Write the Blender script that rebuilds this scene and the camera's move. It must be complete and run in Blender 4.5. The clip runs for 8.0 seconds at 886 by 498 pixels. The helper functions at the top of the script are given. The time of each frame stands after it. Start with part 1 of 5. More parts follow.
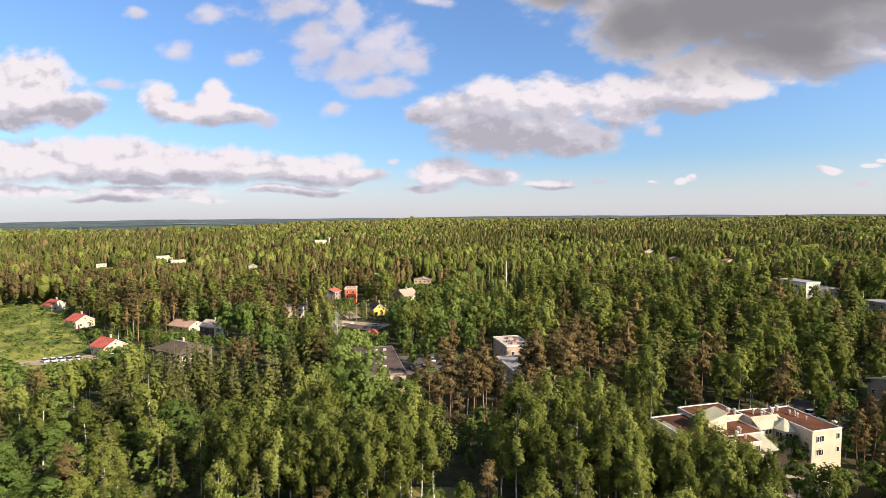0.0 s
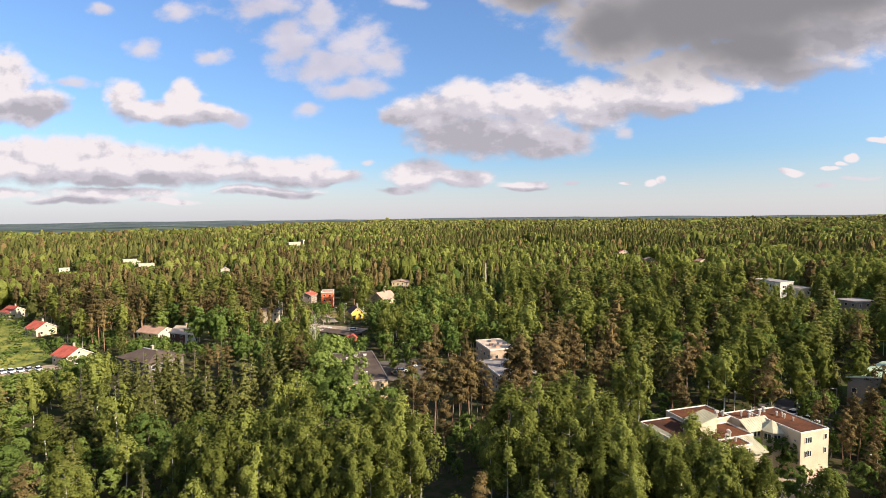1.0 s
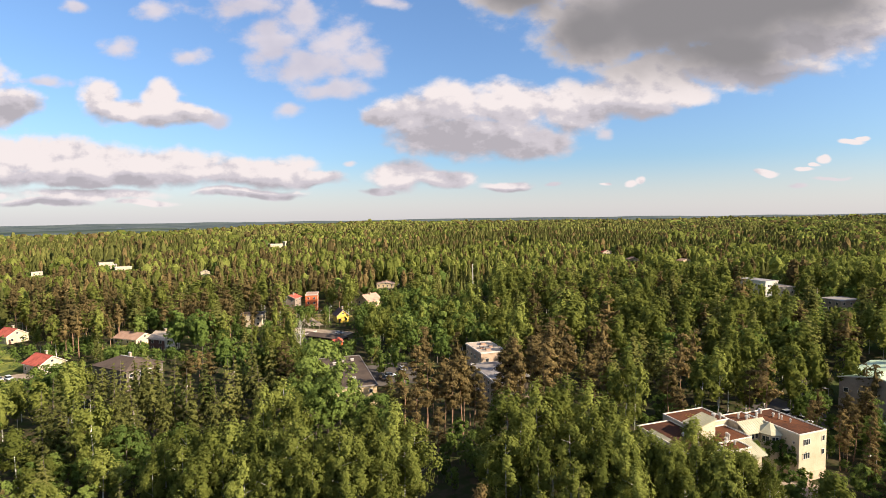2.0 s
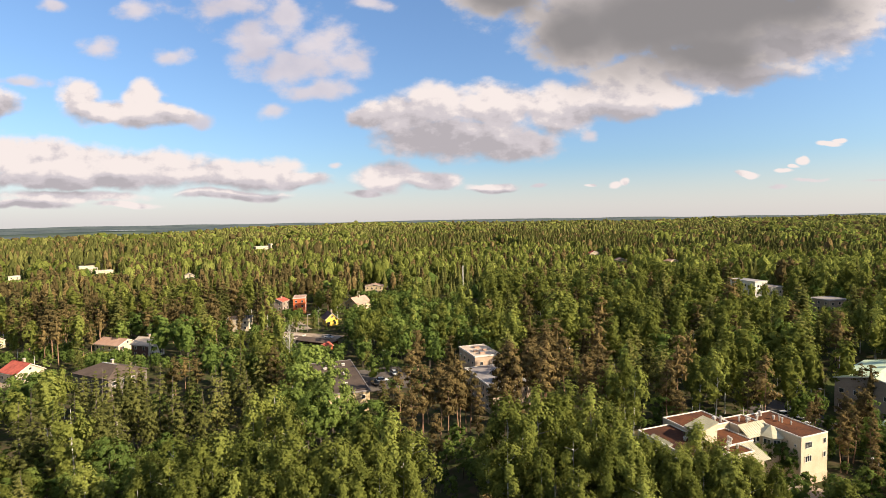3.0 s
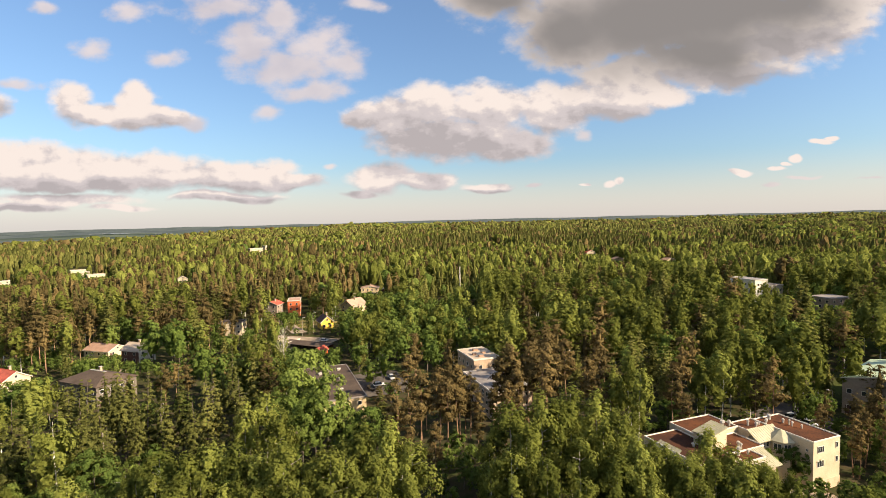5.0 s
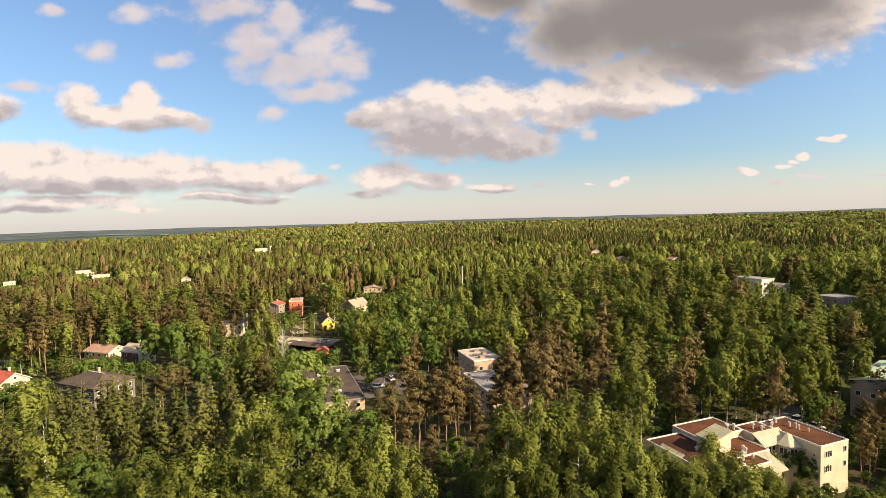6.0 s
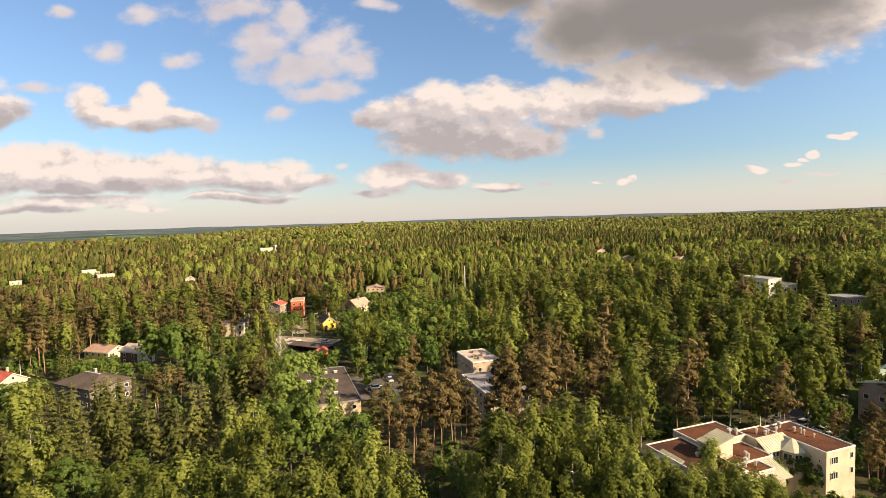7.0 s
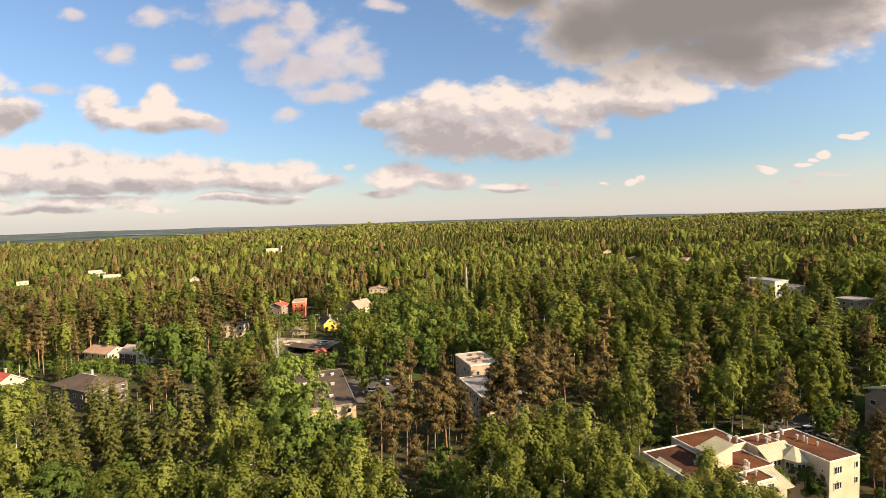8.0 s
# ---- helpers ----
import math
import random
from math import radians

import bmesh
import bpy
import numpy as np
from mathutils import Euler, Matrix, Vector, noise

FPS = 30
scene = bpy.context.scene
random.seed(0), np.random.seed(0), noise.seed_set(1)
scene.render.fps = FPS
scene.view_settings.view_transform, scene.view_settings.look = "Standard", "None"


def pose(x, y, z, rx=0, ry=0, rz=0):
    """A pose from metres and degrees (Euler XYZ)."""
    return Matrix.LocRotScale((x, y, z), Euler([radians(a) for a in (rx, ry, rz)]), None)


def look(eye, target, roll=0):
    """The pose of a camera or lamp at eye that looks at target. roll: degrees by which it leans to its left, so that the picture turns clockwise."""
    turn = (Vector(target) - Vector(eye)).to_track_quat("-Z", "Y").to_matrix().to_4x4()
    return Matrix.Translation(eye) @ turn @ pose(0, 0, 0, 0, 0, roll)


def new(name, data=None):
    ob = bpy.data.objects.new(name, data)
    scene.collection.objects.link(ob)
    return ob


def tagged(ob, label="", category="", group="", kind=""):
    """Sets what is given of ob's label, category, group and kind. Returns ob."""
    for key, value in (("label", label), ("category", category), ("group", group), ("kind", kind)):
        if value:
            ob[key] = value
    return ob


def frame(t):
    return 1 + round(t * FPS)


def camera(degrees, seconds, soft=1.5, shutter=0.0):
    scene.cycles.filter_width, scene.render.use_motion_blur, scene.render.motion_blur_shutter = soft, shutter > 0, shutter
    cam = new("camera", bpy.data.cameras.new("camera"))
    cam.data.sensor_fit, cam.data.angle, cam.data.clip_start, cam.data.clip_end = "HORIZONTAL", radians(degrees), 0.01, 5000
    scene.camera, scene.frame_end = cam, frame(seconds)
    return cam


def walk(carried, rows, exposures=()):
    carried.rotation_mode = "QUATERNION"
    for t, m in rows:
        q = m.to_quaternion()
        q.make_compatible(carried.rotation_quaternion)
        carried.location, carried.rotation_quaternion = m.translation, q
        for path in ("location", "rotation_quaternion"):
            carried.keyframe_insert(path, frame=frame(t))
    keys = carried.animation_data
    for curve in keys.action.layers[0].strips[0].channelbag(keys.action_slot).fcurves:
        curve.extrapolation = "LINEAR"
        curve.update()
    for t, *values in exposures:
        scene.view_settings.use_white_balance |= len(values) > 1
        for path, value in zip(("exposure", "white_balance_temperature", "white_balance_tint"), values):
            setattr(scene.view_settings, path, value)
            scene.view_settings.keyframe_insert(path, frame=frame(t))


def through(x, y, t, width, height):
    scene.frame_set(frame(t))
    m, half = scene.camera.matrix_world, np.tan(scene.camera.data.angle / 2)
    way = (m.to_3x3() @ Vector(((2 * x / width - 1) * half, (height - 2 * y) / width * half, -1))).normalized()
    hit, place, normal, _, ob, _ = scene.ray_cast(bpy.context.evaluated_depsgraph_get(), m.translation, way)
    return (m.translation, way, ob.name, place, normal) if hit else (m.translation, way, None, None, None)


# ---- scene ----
# ---------------------------------------------------------------- camera
cam = camera(80.886, 8.0, soft=0.6)
PATH = [
    (0.0, pose(8.31, -12.25, 58.04, 86.299, 0.291, 6.751)),
    (0.5, pose(7.02, -10.51, 58.03, 86.351, 0.353, 5.290)),
    (1.0, pose(5.61, -8.62, 58.05, 86.444, 0.396, 3.991)),
    (1.5, pose(4.46, -7.02, 57.98, 86.496, 0.498, 3.049)),
    (2.0, pose(3.27, -5.10, 58.02, 86.527, 0.596, 2.085)),
    (2.5, pose(2.06, -3.44, 58.05, 86.594, 0.681, 1.225)),
    (3.0, pose(1.02, -2.13, 58.03, 86.672, 0.763, 0.565)),
    (3.5, pose(0.30, -1.02, 58.01, 86.714, 0.849, 0.139)),
    (4.0, pose(0.00, 0.00, 58.00, 86.703, 0.948, -0.051)),
    (4.5, pose(0.03, 0.93, 57.98, 86.702, 1.073, -0.098)),
    (5.0, pose(0.47, 1.93, 57.96, 86.708, 1.214, 0.051)),
    (5.5, pose(1.23, 2.99, 57.91, 86.710, 1.339, 0.328)),
    (6.0, pose(2.20, 4.06, 57.79, 86.700, 1.407, 0.617)),
    (6.5, pose(3.34, 5.19, 57.64, 86.668, 1.429, 0.893)),
    (7.0, pose(4.77, 6.55, 57.72, 86.620, 1.504, 1.338)),
    (7.5, pose(6.03, 7.68, 57.83, 86.657, 1.486, 1.748)),
    (8.0, pose(7.65, 8.74, 57.79, 86.713, 1.500, 2.114)),
]
walk(cam, PATH, [
    (0.0, 1.20, 6150, 15), (2.0, 1.20, 6450, 14), (4.0, 1.20, 6850, 13), (8.0, 1.20, 7300, 14)])

# ---------------------------------------------------------------- sky, clouds and sun
SUN_EL, SUN_AZ = radians(31), radians(112)          # azimuth clockwise from +y
THIN_BLOBS = []
THIN_BLOBS += [(-0.359, 0.344, 0.085, 0.058), (-0.400, 0.405, 0.106, 0.041), (-0.294, 0.384, 0.058, 0.047), (-0.232, 0.331, 0.090, 0.073), (-0.287, 0.290, 0.123, 0.047), (-0.169, 0.297, 0.055, 0.038), (-0.240, 0.248, 0.102, 0.029), (-0.322, 0.205, 0.043, 0.021)]  # high puffs
THIN_BLOBS += [(-0.663, 0.338, 0.047, 0.025), (-0.569, 0.407, 0.074, 0.025), (-0.523, 0.313, 0.045, 0.023), (-0.749, 0.416, 0.036, 0.019), (-0.145, 0.407, 0.047, 0.017), (-0.811, 0.267, 0.075, 0.015), (-0.483, 0.193, 0.043, 0.021)]  # wisps
THIN_BLOBS += [(0.276, 0.154, 0.026, 0.014), (0.820, 0.060, 0.037, 0.005), (0.631, 0.052, 0.030, 0.005), (-0.212, 0.106, 0.019, 0.007), (0.176, 0.060, 0.022, 0.004), (0.690, 0.064, 0.032, 0.004)]  # specks
WHITE_BLOBS = []
WHITE_BLOBS += [(-0.701, 0.236, 0.051, 0.046), (-0.643, 0.217, 0.080, 0.025), (-0.572, 0.242, 0.045, 0.044), (-0.569, 0.205, 0.080, 0.028), (-0.515, 0.201, 0.043, 0.017)]  # left heap
WHITE_BLOBS += [(-0.993, 0.278, 0.125, 0.081), (-0.904, 0.223, 0.097, 0.046), (-1.036, 0.221, 0.147, 0.042)]  # edge heap
WHITE_BLOBS += [(-1.026, 0.120, 0.226, 0.049), (-0.799, 0.121, 0.215, 0.047), (-0.595, 0.105, 0.216, 0.041), (-0.412, 0.093, 0.162, 0.034), (-0.283, 0.080, 0.076, 0.019), (-0.736, 0.088, 0.291, 0.026)]  # long bank
WHITE_BLOBS += [(-0.728, 0.053, 0.162, 0.014), (-0.815, 0.039, 0.103, 0.012), (-0.620, 0.038, 0.081, 0.008), (-0.414, 0.053, 0.124, 0.012), (-1.009, 0.058, 0.130, 0.015)]  # low bank
WHITE_BLOBS += [(-0.097, 0.198, 0.097, 0.044), (-0.021, 0.218, 0.080, 0.044), (0.091, 0.210, 0.091, 0.055), (0.021, 0.153, 0.188, 0.053), (0.128, 0.136, 0.095, 0.038), (-0.161, 0.188, 0.041, 0.025)]  # middle heap
WHITE_BLOBS += [(0.193, 0.198, 0.075, 0.053), (0.236, 0.213, 0.099, 0.057), (0.332, 0.217, 0.099, 0.044), (0.418, 0.224, 0.066, 0.030), (0.354, 0.259, 0.107, 0.046)]  # right heap
WHITE_BLOBS += [(-0.110, 0.080, 0.070, 0.032), (-0.040, 0.074, 0.081, 0.019), (0.084, 0.061, 0.059, 0.012), (-0.154, 0.052, 0.043, 0.010)]  # under heap
WHITE_BLOBS += [(0.428, 0.383, 0.361, 0.116), (0.268, 0.336, 0.117, 0.077), (0.588, 0.344, 0.224, 0.088), (0.503, 0.283, 0.150, 0.057), (0.746, 0.367, 0.101, 0.064), (0.088, 0.419, 0.101, 0.047), (0.820, 0.397, 0.042, 0.037)]  # sheet
WHITE_BLOBS += [(0.318, 0.066, 0.018, 0.009), (0.335, 0.072, 0.013, 0.010), (0.571, 0.073, 0.028, 0.007), (0.645, 0.081, 0.025, 0.005), (0.664, 0.090, 0.012, 0.005), (0.681, 0.101, 0.013, 0.009), (0.722, 0.136, 0.026, 0.007), (0.740, 0.142, 0.016, 0.005), (0.268, 0.061, 0.012, 0.004)]  # small puffs
BASE_BLOBS = []
BASE_BLOBS += [(-0.586, 0.181, 0.091, 0.015), (-0.708, 0.200, 0.048, 0.011), (-0.023, 0.143, 0.161, 0.047), (0.096, 0.128, 0.129, 0.034), (-0.140, 0.167, 0.059, 0.028), (0.322, 0.191, 0.086, 0.015), (0.193, 0.161, 0.043, 0.013)]  # bases
BASE_BLOBS += [(-0.737, 0.075, 0.270, 0.013), (-0.489, 0.069, 0.216, 0.009), (-0.327, 0.066, 0.076, 0.005), (-0.100, 0.054, 0.087, 0.011), (0.084, 0.053, 0.054, 0.004), (-0.805, 0.035, 0.097, 0.006), (-0.414, 0.048, 0.108, 0.006)]  # bank bases
BASE_BLOBS += [(0.557, 0.256, 0.118, 0.017), (0.684, 0.316, 0.096, 0.021), (0.365, 0.180, 0.064, 0.011)]  # sheet base
BASE_BLOBS += [(-0.985, 0.194, 0.172, 0.019), (-0.931, 0.218, 0.104, 0.016)]  # edge base
GREY_BLOBS = []
GREY_BLOBS += [(0.375, 0.363, 0.213, 0.109), (0.502, 0.382, 0.244, 0.093), (0.487, 0.304, 0.133, 0.050), (0.242, 0.344, 0.085, 0.058), (0.640, 0.390, 0.138, 0.054), (0.109, 0.414, 0.101, 0.041)]  # grey sheet
world = bpy.data.worlds.new("sky")
scene.world = world
world.use_nodes = True


class Net:
    """A short way to write node trees."""

    def __init__(self, tree):
        self.tree = tree
        tree.nodes.clear()

    def node(self, kind, **settings):
        n = self.tree.nodes.new(kind)
        for k, v in settings.items():
            setattr(n, k, v) if k in ("operation", "blend_type", "data_type", "sky_type", "attribute_name", "sun_disc", "noise_dimensions") else None
        return n

    def put(self, socket, value):
        if isinstance(value, bpy.types.NodeSocket):
            self.tree.links.new(value, socket)
        elif value is not None:
            socket.default_value = value

    def math(self, op, a, b=None, c=None, clamp=False):
        n = self.node("ShaderNodeMath", operation=op)
        n.use_clamp = clamp
        for s, v in zip(n.inputs, (a, b, c)):
            self.put(s, v)
        return n.outputs[0]

    def vec(self, op, a, b=None, c=None, out=0):
        n = self.node("ShaderNodeVectorMath", operation=op)
        for s, v in zip(n.inputs, (a, b, c)):
            self.put(s, v)
        return n.outputs[out]

    def mix(self, fac, a, b, blend="MIX"):
        n = self.node("ShaderNodeMix", data_type="RGBA", blend_type=blend)
        self.put(n.inputs[0], fac)
        self.put(n.inputs[6], a)
        self.put(n.inputs[7], b)
        return n.outputs[2]

    def noise(self, vector, scale, detail=4.0, rough=0.55, out=0):
        n = self.node("ShaderNodeTexNoise")
        self.put(n.inputs["Vector"], vector)
        n.inputs["Scale"].default_value = scale
        n.inputs["Detail"].default_value = detail
        n.inputs["Roughness"].default_value = rough
        return n.outputs[out]

    def smooth(self, x, lo, hi):
        n = self.node("ShaderNodeMapRange")
        n.interpolation_type = "SMOOTHSTEP"
        self.put(n.inputs["Value"], x)
        n.inputs["From Min"].default_value, n.inputs["From Max"].default_value = lo, hi
        return n.outputs[0]


def blob_group(name, blobs, blend):
    """A group that gives, for a place on the sky, how deep inside a set of rounded lobes it lies."""
    g = bpy.data.node_groups.new(name, "ShaderNodeTree")
    g.interface.new_socket("Vector", in_out="INPUT", socket_type="NodeSocketVector")
    g.interface.new_socket("Depth", in_out="OUTPUT", socket_type="NodeSocketFloat")
    net = Net(g)
    p, least = net.node("NodeGroupInput").outputs[0], None
    for u, v, a, b in blobs:
        q = net.vec("MULTIPLY_ADD", p, (1 / a, 1 / b, 0), (-u / a, -v / b, 0))
        d = net.vec("LENGTH", q, out=1)
        least = d if least is None else net.math("SMOOTH_MIN", least, d, blend)
    out = net.node("NodeGroupOutput")
    net.put(out.inputs[0], net.math("SUBTRACT", 1.0, least))
    return g


def build_sky():
    net = Net(world.node_tree)
    sky = net.node("ShaderNodeTexSky", sky_type="NISHITA")
    sky.sun_disc, sky.sun_elevation, sky.sun_rotation = False, SUN_EL, SUN_AZ
    sky.air_density, sky.dust_density, sky.ozone_density = 1.0, 1.2, 1.5
    way = net.node("ShaderNodeTexCoord").outputs["Generated"]
    sep = net.node("ShaderNodeSeparateXYZ")
    net.put(sep.inputs[0], way)
    ahead = net.math("MAXIMUM", sep.outputs[1], 0.12)
    comb = net.node("ShaderNodeCombineXYZ")
    net.put(comb.inputs[0], net.math("DIVIDE", sep.outputs[0], ahead))
    net.put(comb.inputs[1], net.math("DIVIDE", sep.outputs[2], ahead))
    flat = comb.outputs[0]

    coarse = net.noise(flat, 8.0, 3.0, 0.5, out=1)
    bent = net.vec("MULTIPLY_ADD", net.vec("SUBTRACT", coarse, (0.5, 0.5, 0.5)), (0.075, 0.045, 0), flat)
    stretch = net.vec("MULTIPLY", flat, (1.0, 1.5, 1.0))

    def puffs(v):
        n = net.math("SUBTRACT", net.noise(v, 14.0, 8.0, 0.64), 0.5)
        cell = net.node("ShaderNodeTexVoronoi")
        cell.feature = "SMOOTH_F1"
        net.put(cell.inputs["Vector"], net.vec("MULTIPLY_ADD", net.noise(v, 30.0, 2.0, 0.5, out=1), (0.03, 0.03, 0.0), v))
        cell.inputs["Scale"].default_value = 24.0
        cell.inputs["Smoothness"].default_value = 0.35
        return net.math("MULTIPLY_ADD", net.math("SUBTRACT", 0.42, cell.outputs["Distance"]), 0.35, n)

    billow, shifted = puffs(stretch), puffs(net.vec("ADD", stretch, (0.012, 0.020, 0.0)))
    broad = net.math("SUBTRACT", net.noise(stretch, 5.0, 4.0, 0.5), net.noise(net.vec("ADD", stretch, (0.03, 0.05, 0.0)), 5.0, 4.0, 0.5))
    relief = net.math("MULTIPLY_ADD", broad, 0.9, net.math("SUBTRACT", billow, shifted))

    def depth(name, blobs, blend, ragged):
        g = net.node("ShaderNodeGroup")
        g.node_tree = blob_group(name, blobs, blend)
        net.put(g.inputs[0], bent)
        return net.math("MULTIPLY_ADD", billow, ragged, g.outputs[0])

    strength = 0.0588
    sky_c = net.vec("SCALE", sky.outputs[0])
    net.put(sky_c.node.inputs["Scale"], net.math("MULTIPLY_ADD", sep.outputs[2], 0.0267, strength))
    sky_c = net.mix(1.0, sky_c, (0.85, 1.06, 1.24, 1), "MULTIPLY")
    # pale far air low over the land
    low = net.smooth(sep.outputs[2], 0.115, 0.0)
    sky_c = net.mix(net.math("MULTIPLY", low, 0.62), sky_c, (0.408, 0.379, 0.368, 1))
    white, lilac, grey, dark = (0.402, 0.370, 0.356, 1), (0.282, 0.266, 0.278, 1), (0.196, 0.187, 0.198, 1), (0.121, 0.117, 0.118, 1)
    thin = depth("thin_cloud", THIN_BLOBS, 0.3, 1.5)
    heap = depth("heap_cloud", WHITE_BLOBS, 0.2, 0.8)
    soft = depth("cloud_base", BASE_BLOBS, 0.3, 0.6)
    deep = depth("grey_sheet", GREY_BLOBS, 0.6, 0.25)
    c = net.mix(net.math("MULTIPLY", net.smooth(thin, -0.05, 0.75), 0.85), sky_c, net.mix(net.math("MULTIPLY_ADD", broad, -2.2, 0.32, clamp=True), (0.372, 0.339, 0.337, 1), (0.248, 0.232, 0.256, 1)))
    shade = net.math("MULTIPLY_ADD", relief, -1.7, net.smooth(soft, -1.15, 0.7), clamp=True)
    tone = net.mix(net.smooth(shade, 0.0, 0.5), white, lilac)
    tone = net.mix(net.smooth(shade, 0.5, 1.15), tone, grey)
    tone = net.mix(net.smooth(deep, -0.55, 0.7), tone, dark)
    c = net.mix(net.smooth(heap, -0.08, 0.36), c, tone)
    # the rest of the sky, behind and above, has added unseen heaps, their brightness set as fill light
    n = net.noise(net.vec("MULTIPLY", way, (1, 1, 2.2)), 3.2, 7.0, 0.58)
    other = net.smooth(n, 0.48, 0.60)
    other = net.math("MULTIPLY", other, net.smooth(sep.outputs[2], 0.02, 0.12))
    rest = net.mix(net.math("MULTIPLY", other, 0.9), sky_c, (0.415, 0.381, 0.354, 1))
    c = net.mix(net.smooth(sep.outputs[1], 0.30, 0.48), rest, c)
    bg = net.node("ShaderNodeBackground")
    net.put(bg.inputs[0], c)
    bg.inputs[1].default_value = 1.0
    net.put(net.node("ShaderNodeOutputWorld").inputs[0], bg.outputs[0])


build_sky()

sun = new("sun", bpy.data.lights.new("sun", "SUN"))
sun.data.energy, sun.data.angle, sun.data.color = 5.3, radians(0.53), (1.0, 0.86, 0.66)
to_sun = Vector((math.sin(SUN_AZ) * math.cos(SUN_EL), math.cos(SUN_AZ) * math.cos(SUN_EL), math.sin(SUN_EL)))
sun.matrix_world = look(to_sun * 300, (0, 0, 0))

# ---------------------------------------------------------------- materials


def material(name):
    m = bpy.data.materials.new(name)
    m.use_nodes = True
    return m, Net(m.node_tree)


def finish(net, shader):
    net.put(net.node("ShaderNodeOutputMaterial").inputs[0], shader)


def surface(name, dark, light, scale, rough=0.8, fine=None, bump=0.0, metal=0.0, spread=0.15):
    """A solid surface whose colour wanders between two tones at a broad and a fine scale."""
    m, net = material(name)
    at = net.node("ShaderNodeTexCoord").outputs["Object"]
    broad, small = net.noise(at, scale, 4.0), net.noise(at, fine or scale * 9, 3.0, 0.6)
    f = net.math("MULTIPLY_ADD", net.math("SUBTRACT", small, 0.5), 0.6, broad)
    each = net.node("ShaderNodeObjectInfo").outputs["Random"]
    f = net.math("MULTIPLY_ADD", net.math("SUBTRACT", each, 0.5), spread, f)
    col = net.mix(net.smooth(f, 0.25, 0.75), (*dark, 1), (*light, 1))
    b = net.node("ShaderNodeBsdfPrincipled")
    net.put(b.inputs["Base Color"], col)
    net.put(b.inputs["Roughness"], net.math("MULTIPLY_ADD", small, 0.15, rough - 0.07, clamp=True))
    b.inputs["Metallic"].default_value = metal
    b.inputs["Specular IOR Level"].default_value = 0.12 if rough >= 0.85 else 0.35
    if bump:
        k = net.node("ShaderNodeBump")
        k.inputs["Strength"].default_value, k.inputs["Distance"].default_value = 0.6, bump
        net.put(k.inputs["Height"], small)
        net.put(b.inputs["Normal"], k.outputs[0])
    finish(net, b.outputs[0])
    return m


def leafage(name, deep, mid, pale, through=0.35):
    """Leaves: each clump and each tree has a tone of its own, hollows between sprays are painted darker; some light
    passes through.
    """
    m, net = material(name)
    island = net.node("ShaderNodeNewGeometry").outputs["Random Per Island"]
    each = net.node("ShaderNodeObjectInfo").outputs["Random"]
    tint = net.node("ShaderNodeAttribute", attribute_name="tint").outputs["Fac"]
    tree = net.math("FRACT", net.math("ADD", each, tint))
    at = net.node("ShaderNodeTexCoord").outputs["Object"]
    mottle = net.smooth(net.noise(at, 0.9, 4.0, 0.65), 0.3, 0.7)
    f = net.math("MULTIPLY_ADD", island, 0.25, net.math("MULTIPLY", mottle, 0.75))
    col = net.mix(f, (*deep, 1), (*mid, 1))
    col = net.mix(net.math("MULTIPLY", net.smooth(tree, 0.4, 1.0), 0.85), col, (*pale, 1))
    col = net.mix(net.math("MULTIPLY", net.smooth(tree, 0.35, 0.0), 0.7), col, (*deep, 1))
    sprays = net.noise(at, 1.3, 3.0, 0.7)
    # shade in the bump's hollows, put into the leaf colour
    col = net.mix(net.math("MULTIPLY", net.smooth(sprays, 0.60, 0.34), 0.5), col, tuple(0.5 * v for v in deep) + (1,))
    d, t, s = net.node("ShaderNodeBsdfDiffuse"), net.node("ShaderNodeBsdfTranslucent"), net.node("ShaderNodeMixShader")
    net.put(d.inputs["Color"], col)
    k = net.node("ShaderNodeBump")
    k.inputs["Strength"].default_value, k.inputs["Distance"].default_value = 0.7, 0.9
    net.put(k.inputs["Height"], sprays)
    net.put(d.inputs["Normal"], k.outputs[0])
    net.put(t.inputs["Color"], net.mix(0.3, col, (*pale, 1)))
    s.inputs[0].default_value = through
    net.put(s.inputs[1], d.outputs[0])
    net.put(s.inputs[2], t.outputs[0])
    finish(net, s.outputs[0])
    return m


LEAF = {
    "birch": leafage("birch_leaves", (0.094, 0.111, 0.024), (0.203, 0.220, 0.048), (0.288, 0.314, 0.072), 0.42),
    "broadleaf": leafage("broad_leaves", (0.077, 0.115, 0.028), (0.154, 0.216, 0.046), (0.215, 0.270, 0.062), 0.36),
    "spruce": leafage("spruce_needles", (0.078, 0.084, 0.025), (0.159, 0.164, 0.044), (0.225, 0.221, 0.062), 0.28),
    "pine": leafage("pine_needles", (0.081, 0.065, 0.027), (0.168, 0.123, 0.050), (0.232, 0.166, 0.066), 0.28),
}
BARK = {
    "birch": surface("birch_bark", (0.30, 0.27, 0.23), (0.72, 0.68, 0.60), 0.8, 0.8, 3.0),
    "broadleaf": surface("grey_bark", (0.07, 0.055, 0.04), (0.16, 0.13, 0.10), 1.5),
    "spruce": surface("spruce_bark", (0.06, 0.045, 0.035), (0.15, 0.12, 0.09), 1.5),
    "pine": surface("pine_bark", (0.16, 0.09, 0.055), (0.36, 0.22, 0.13), 0.9),
}


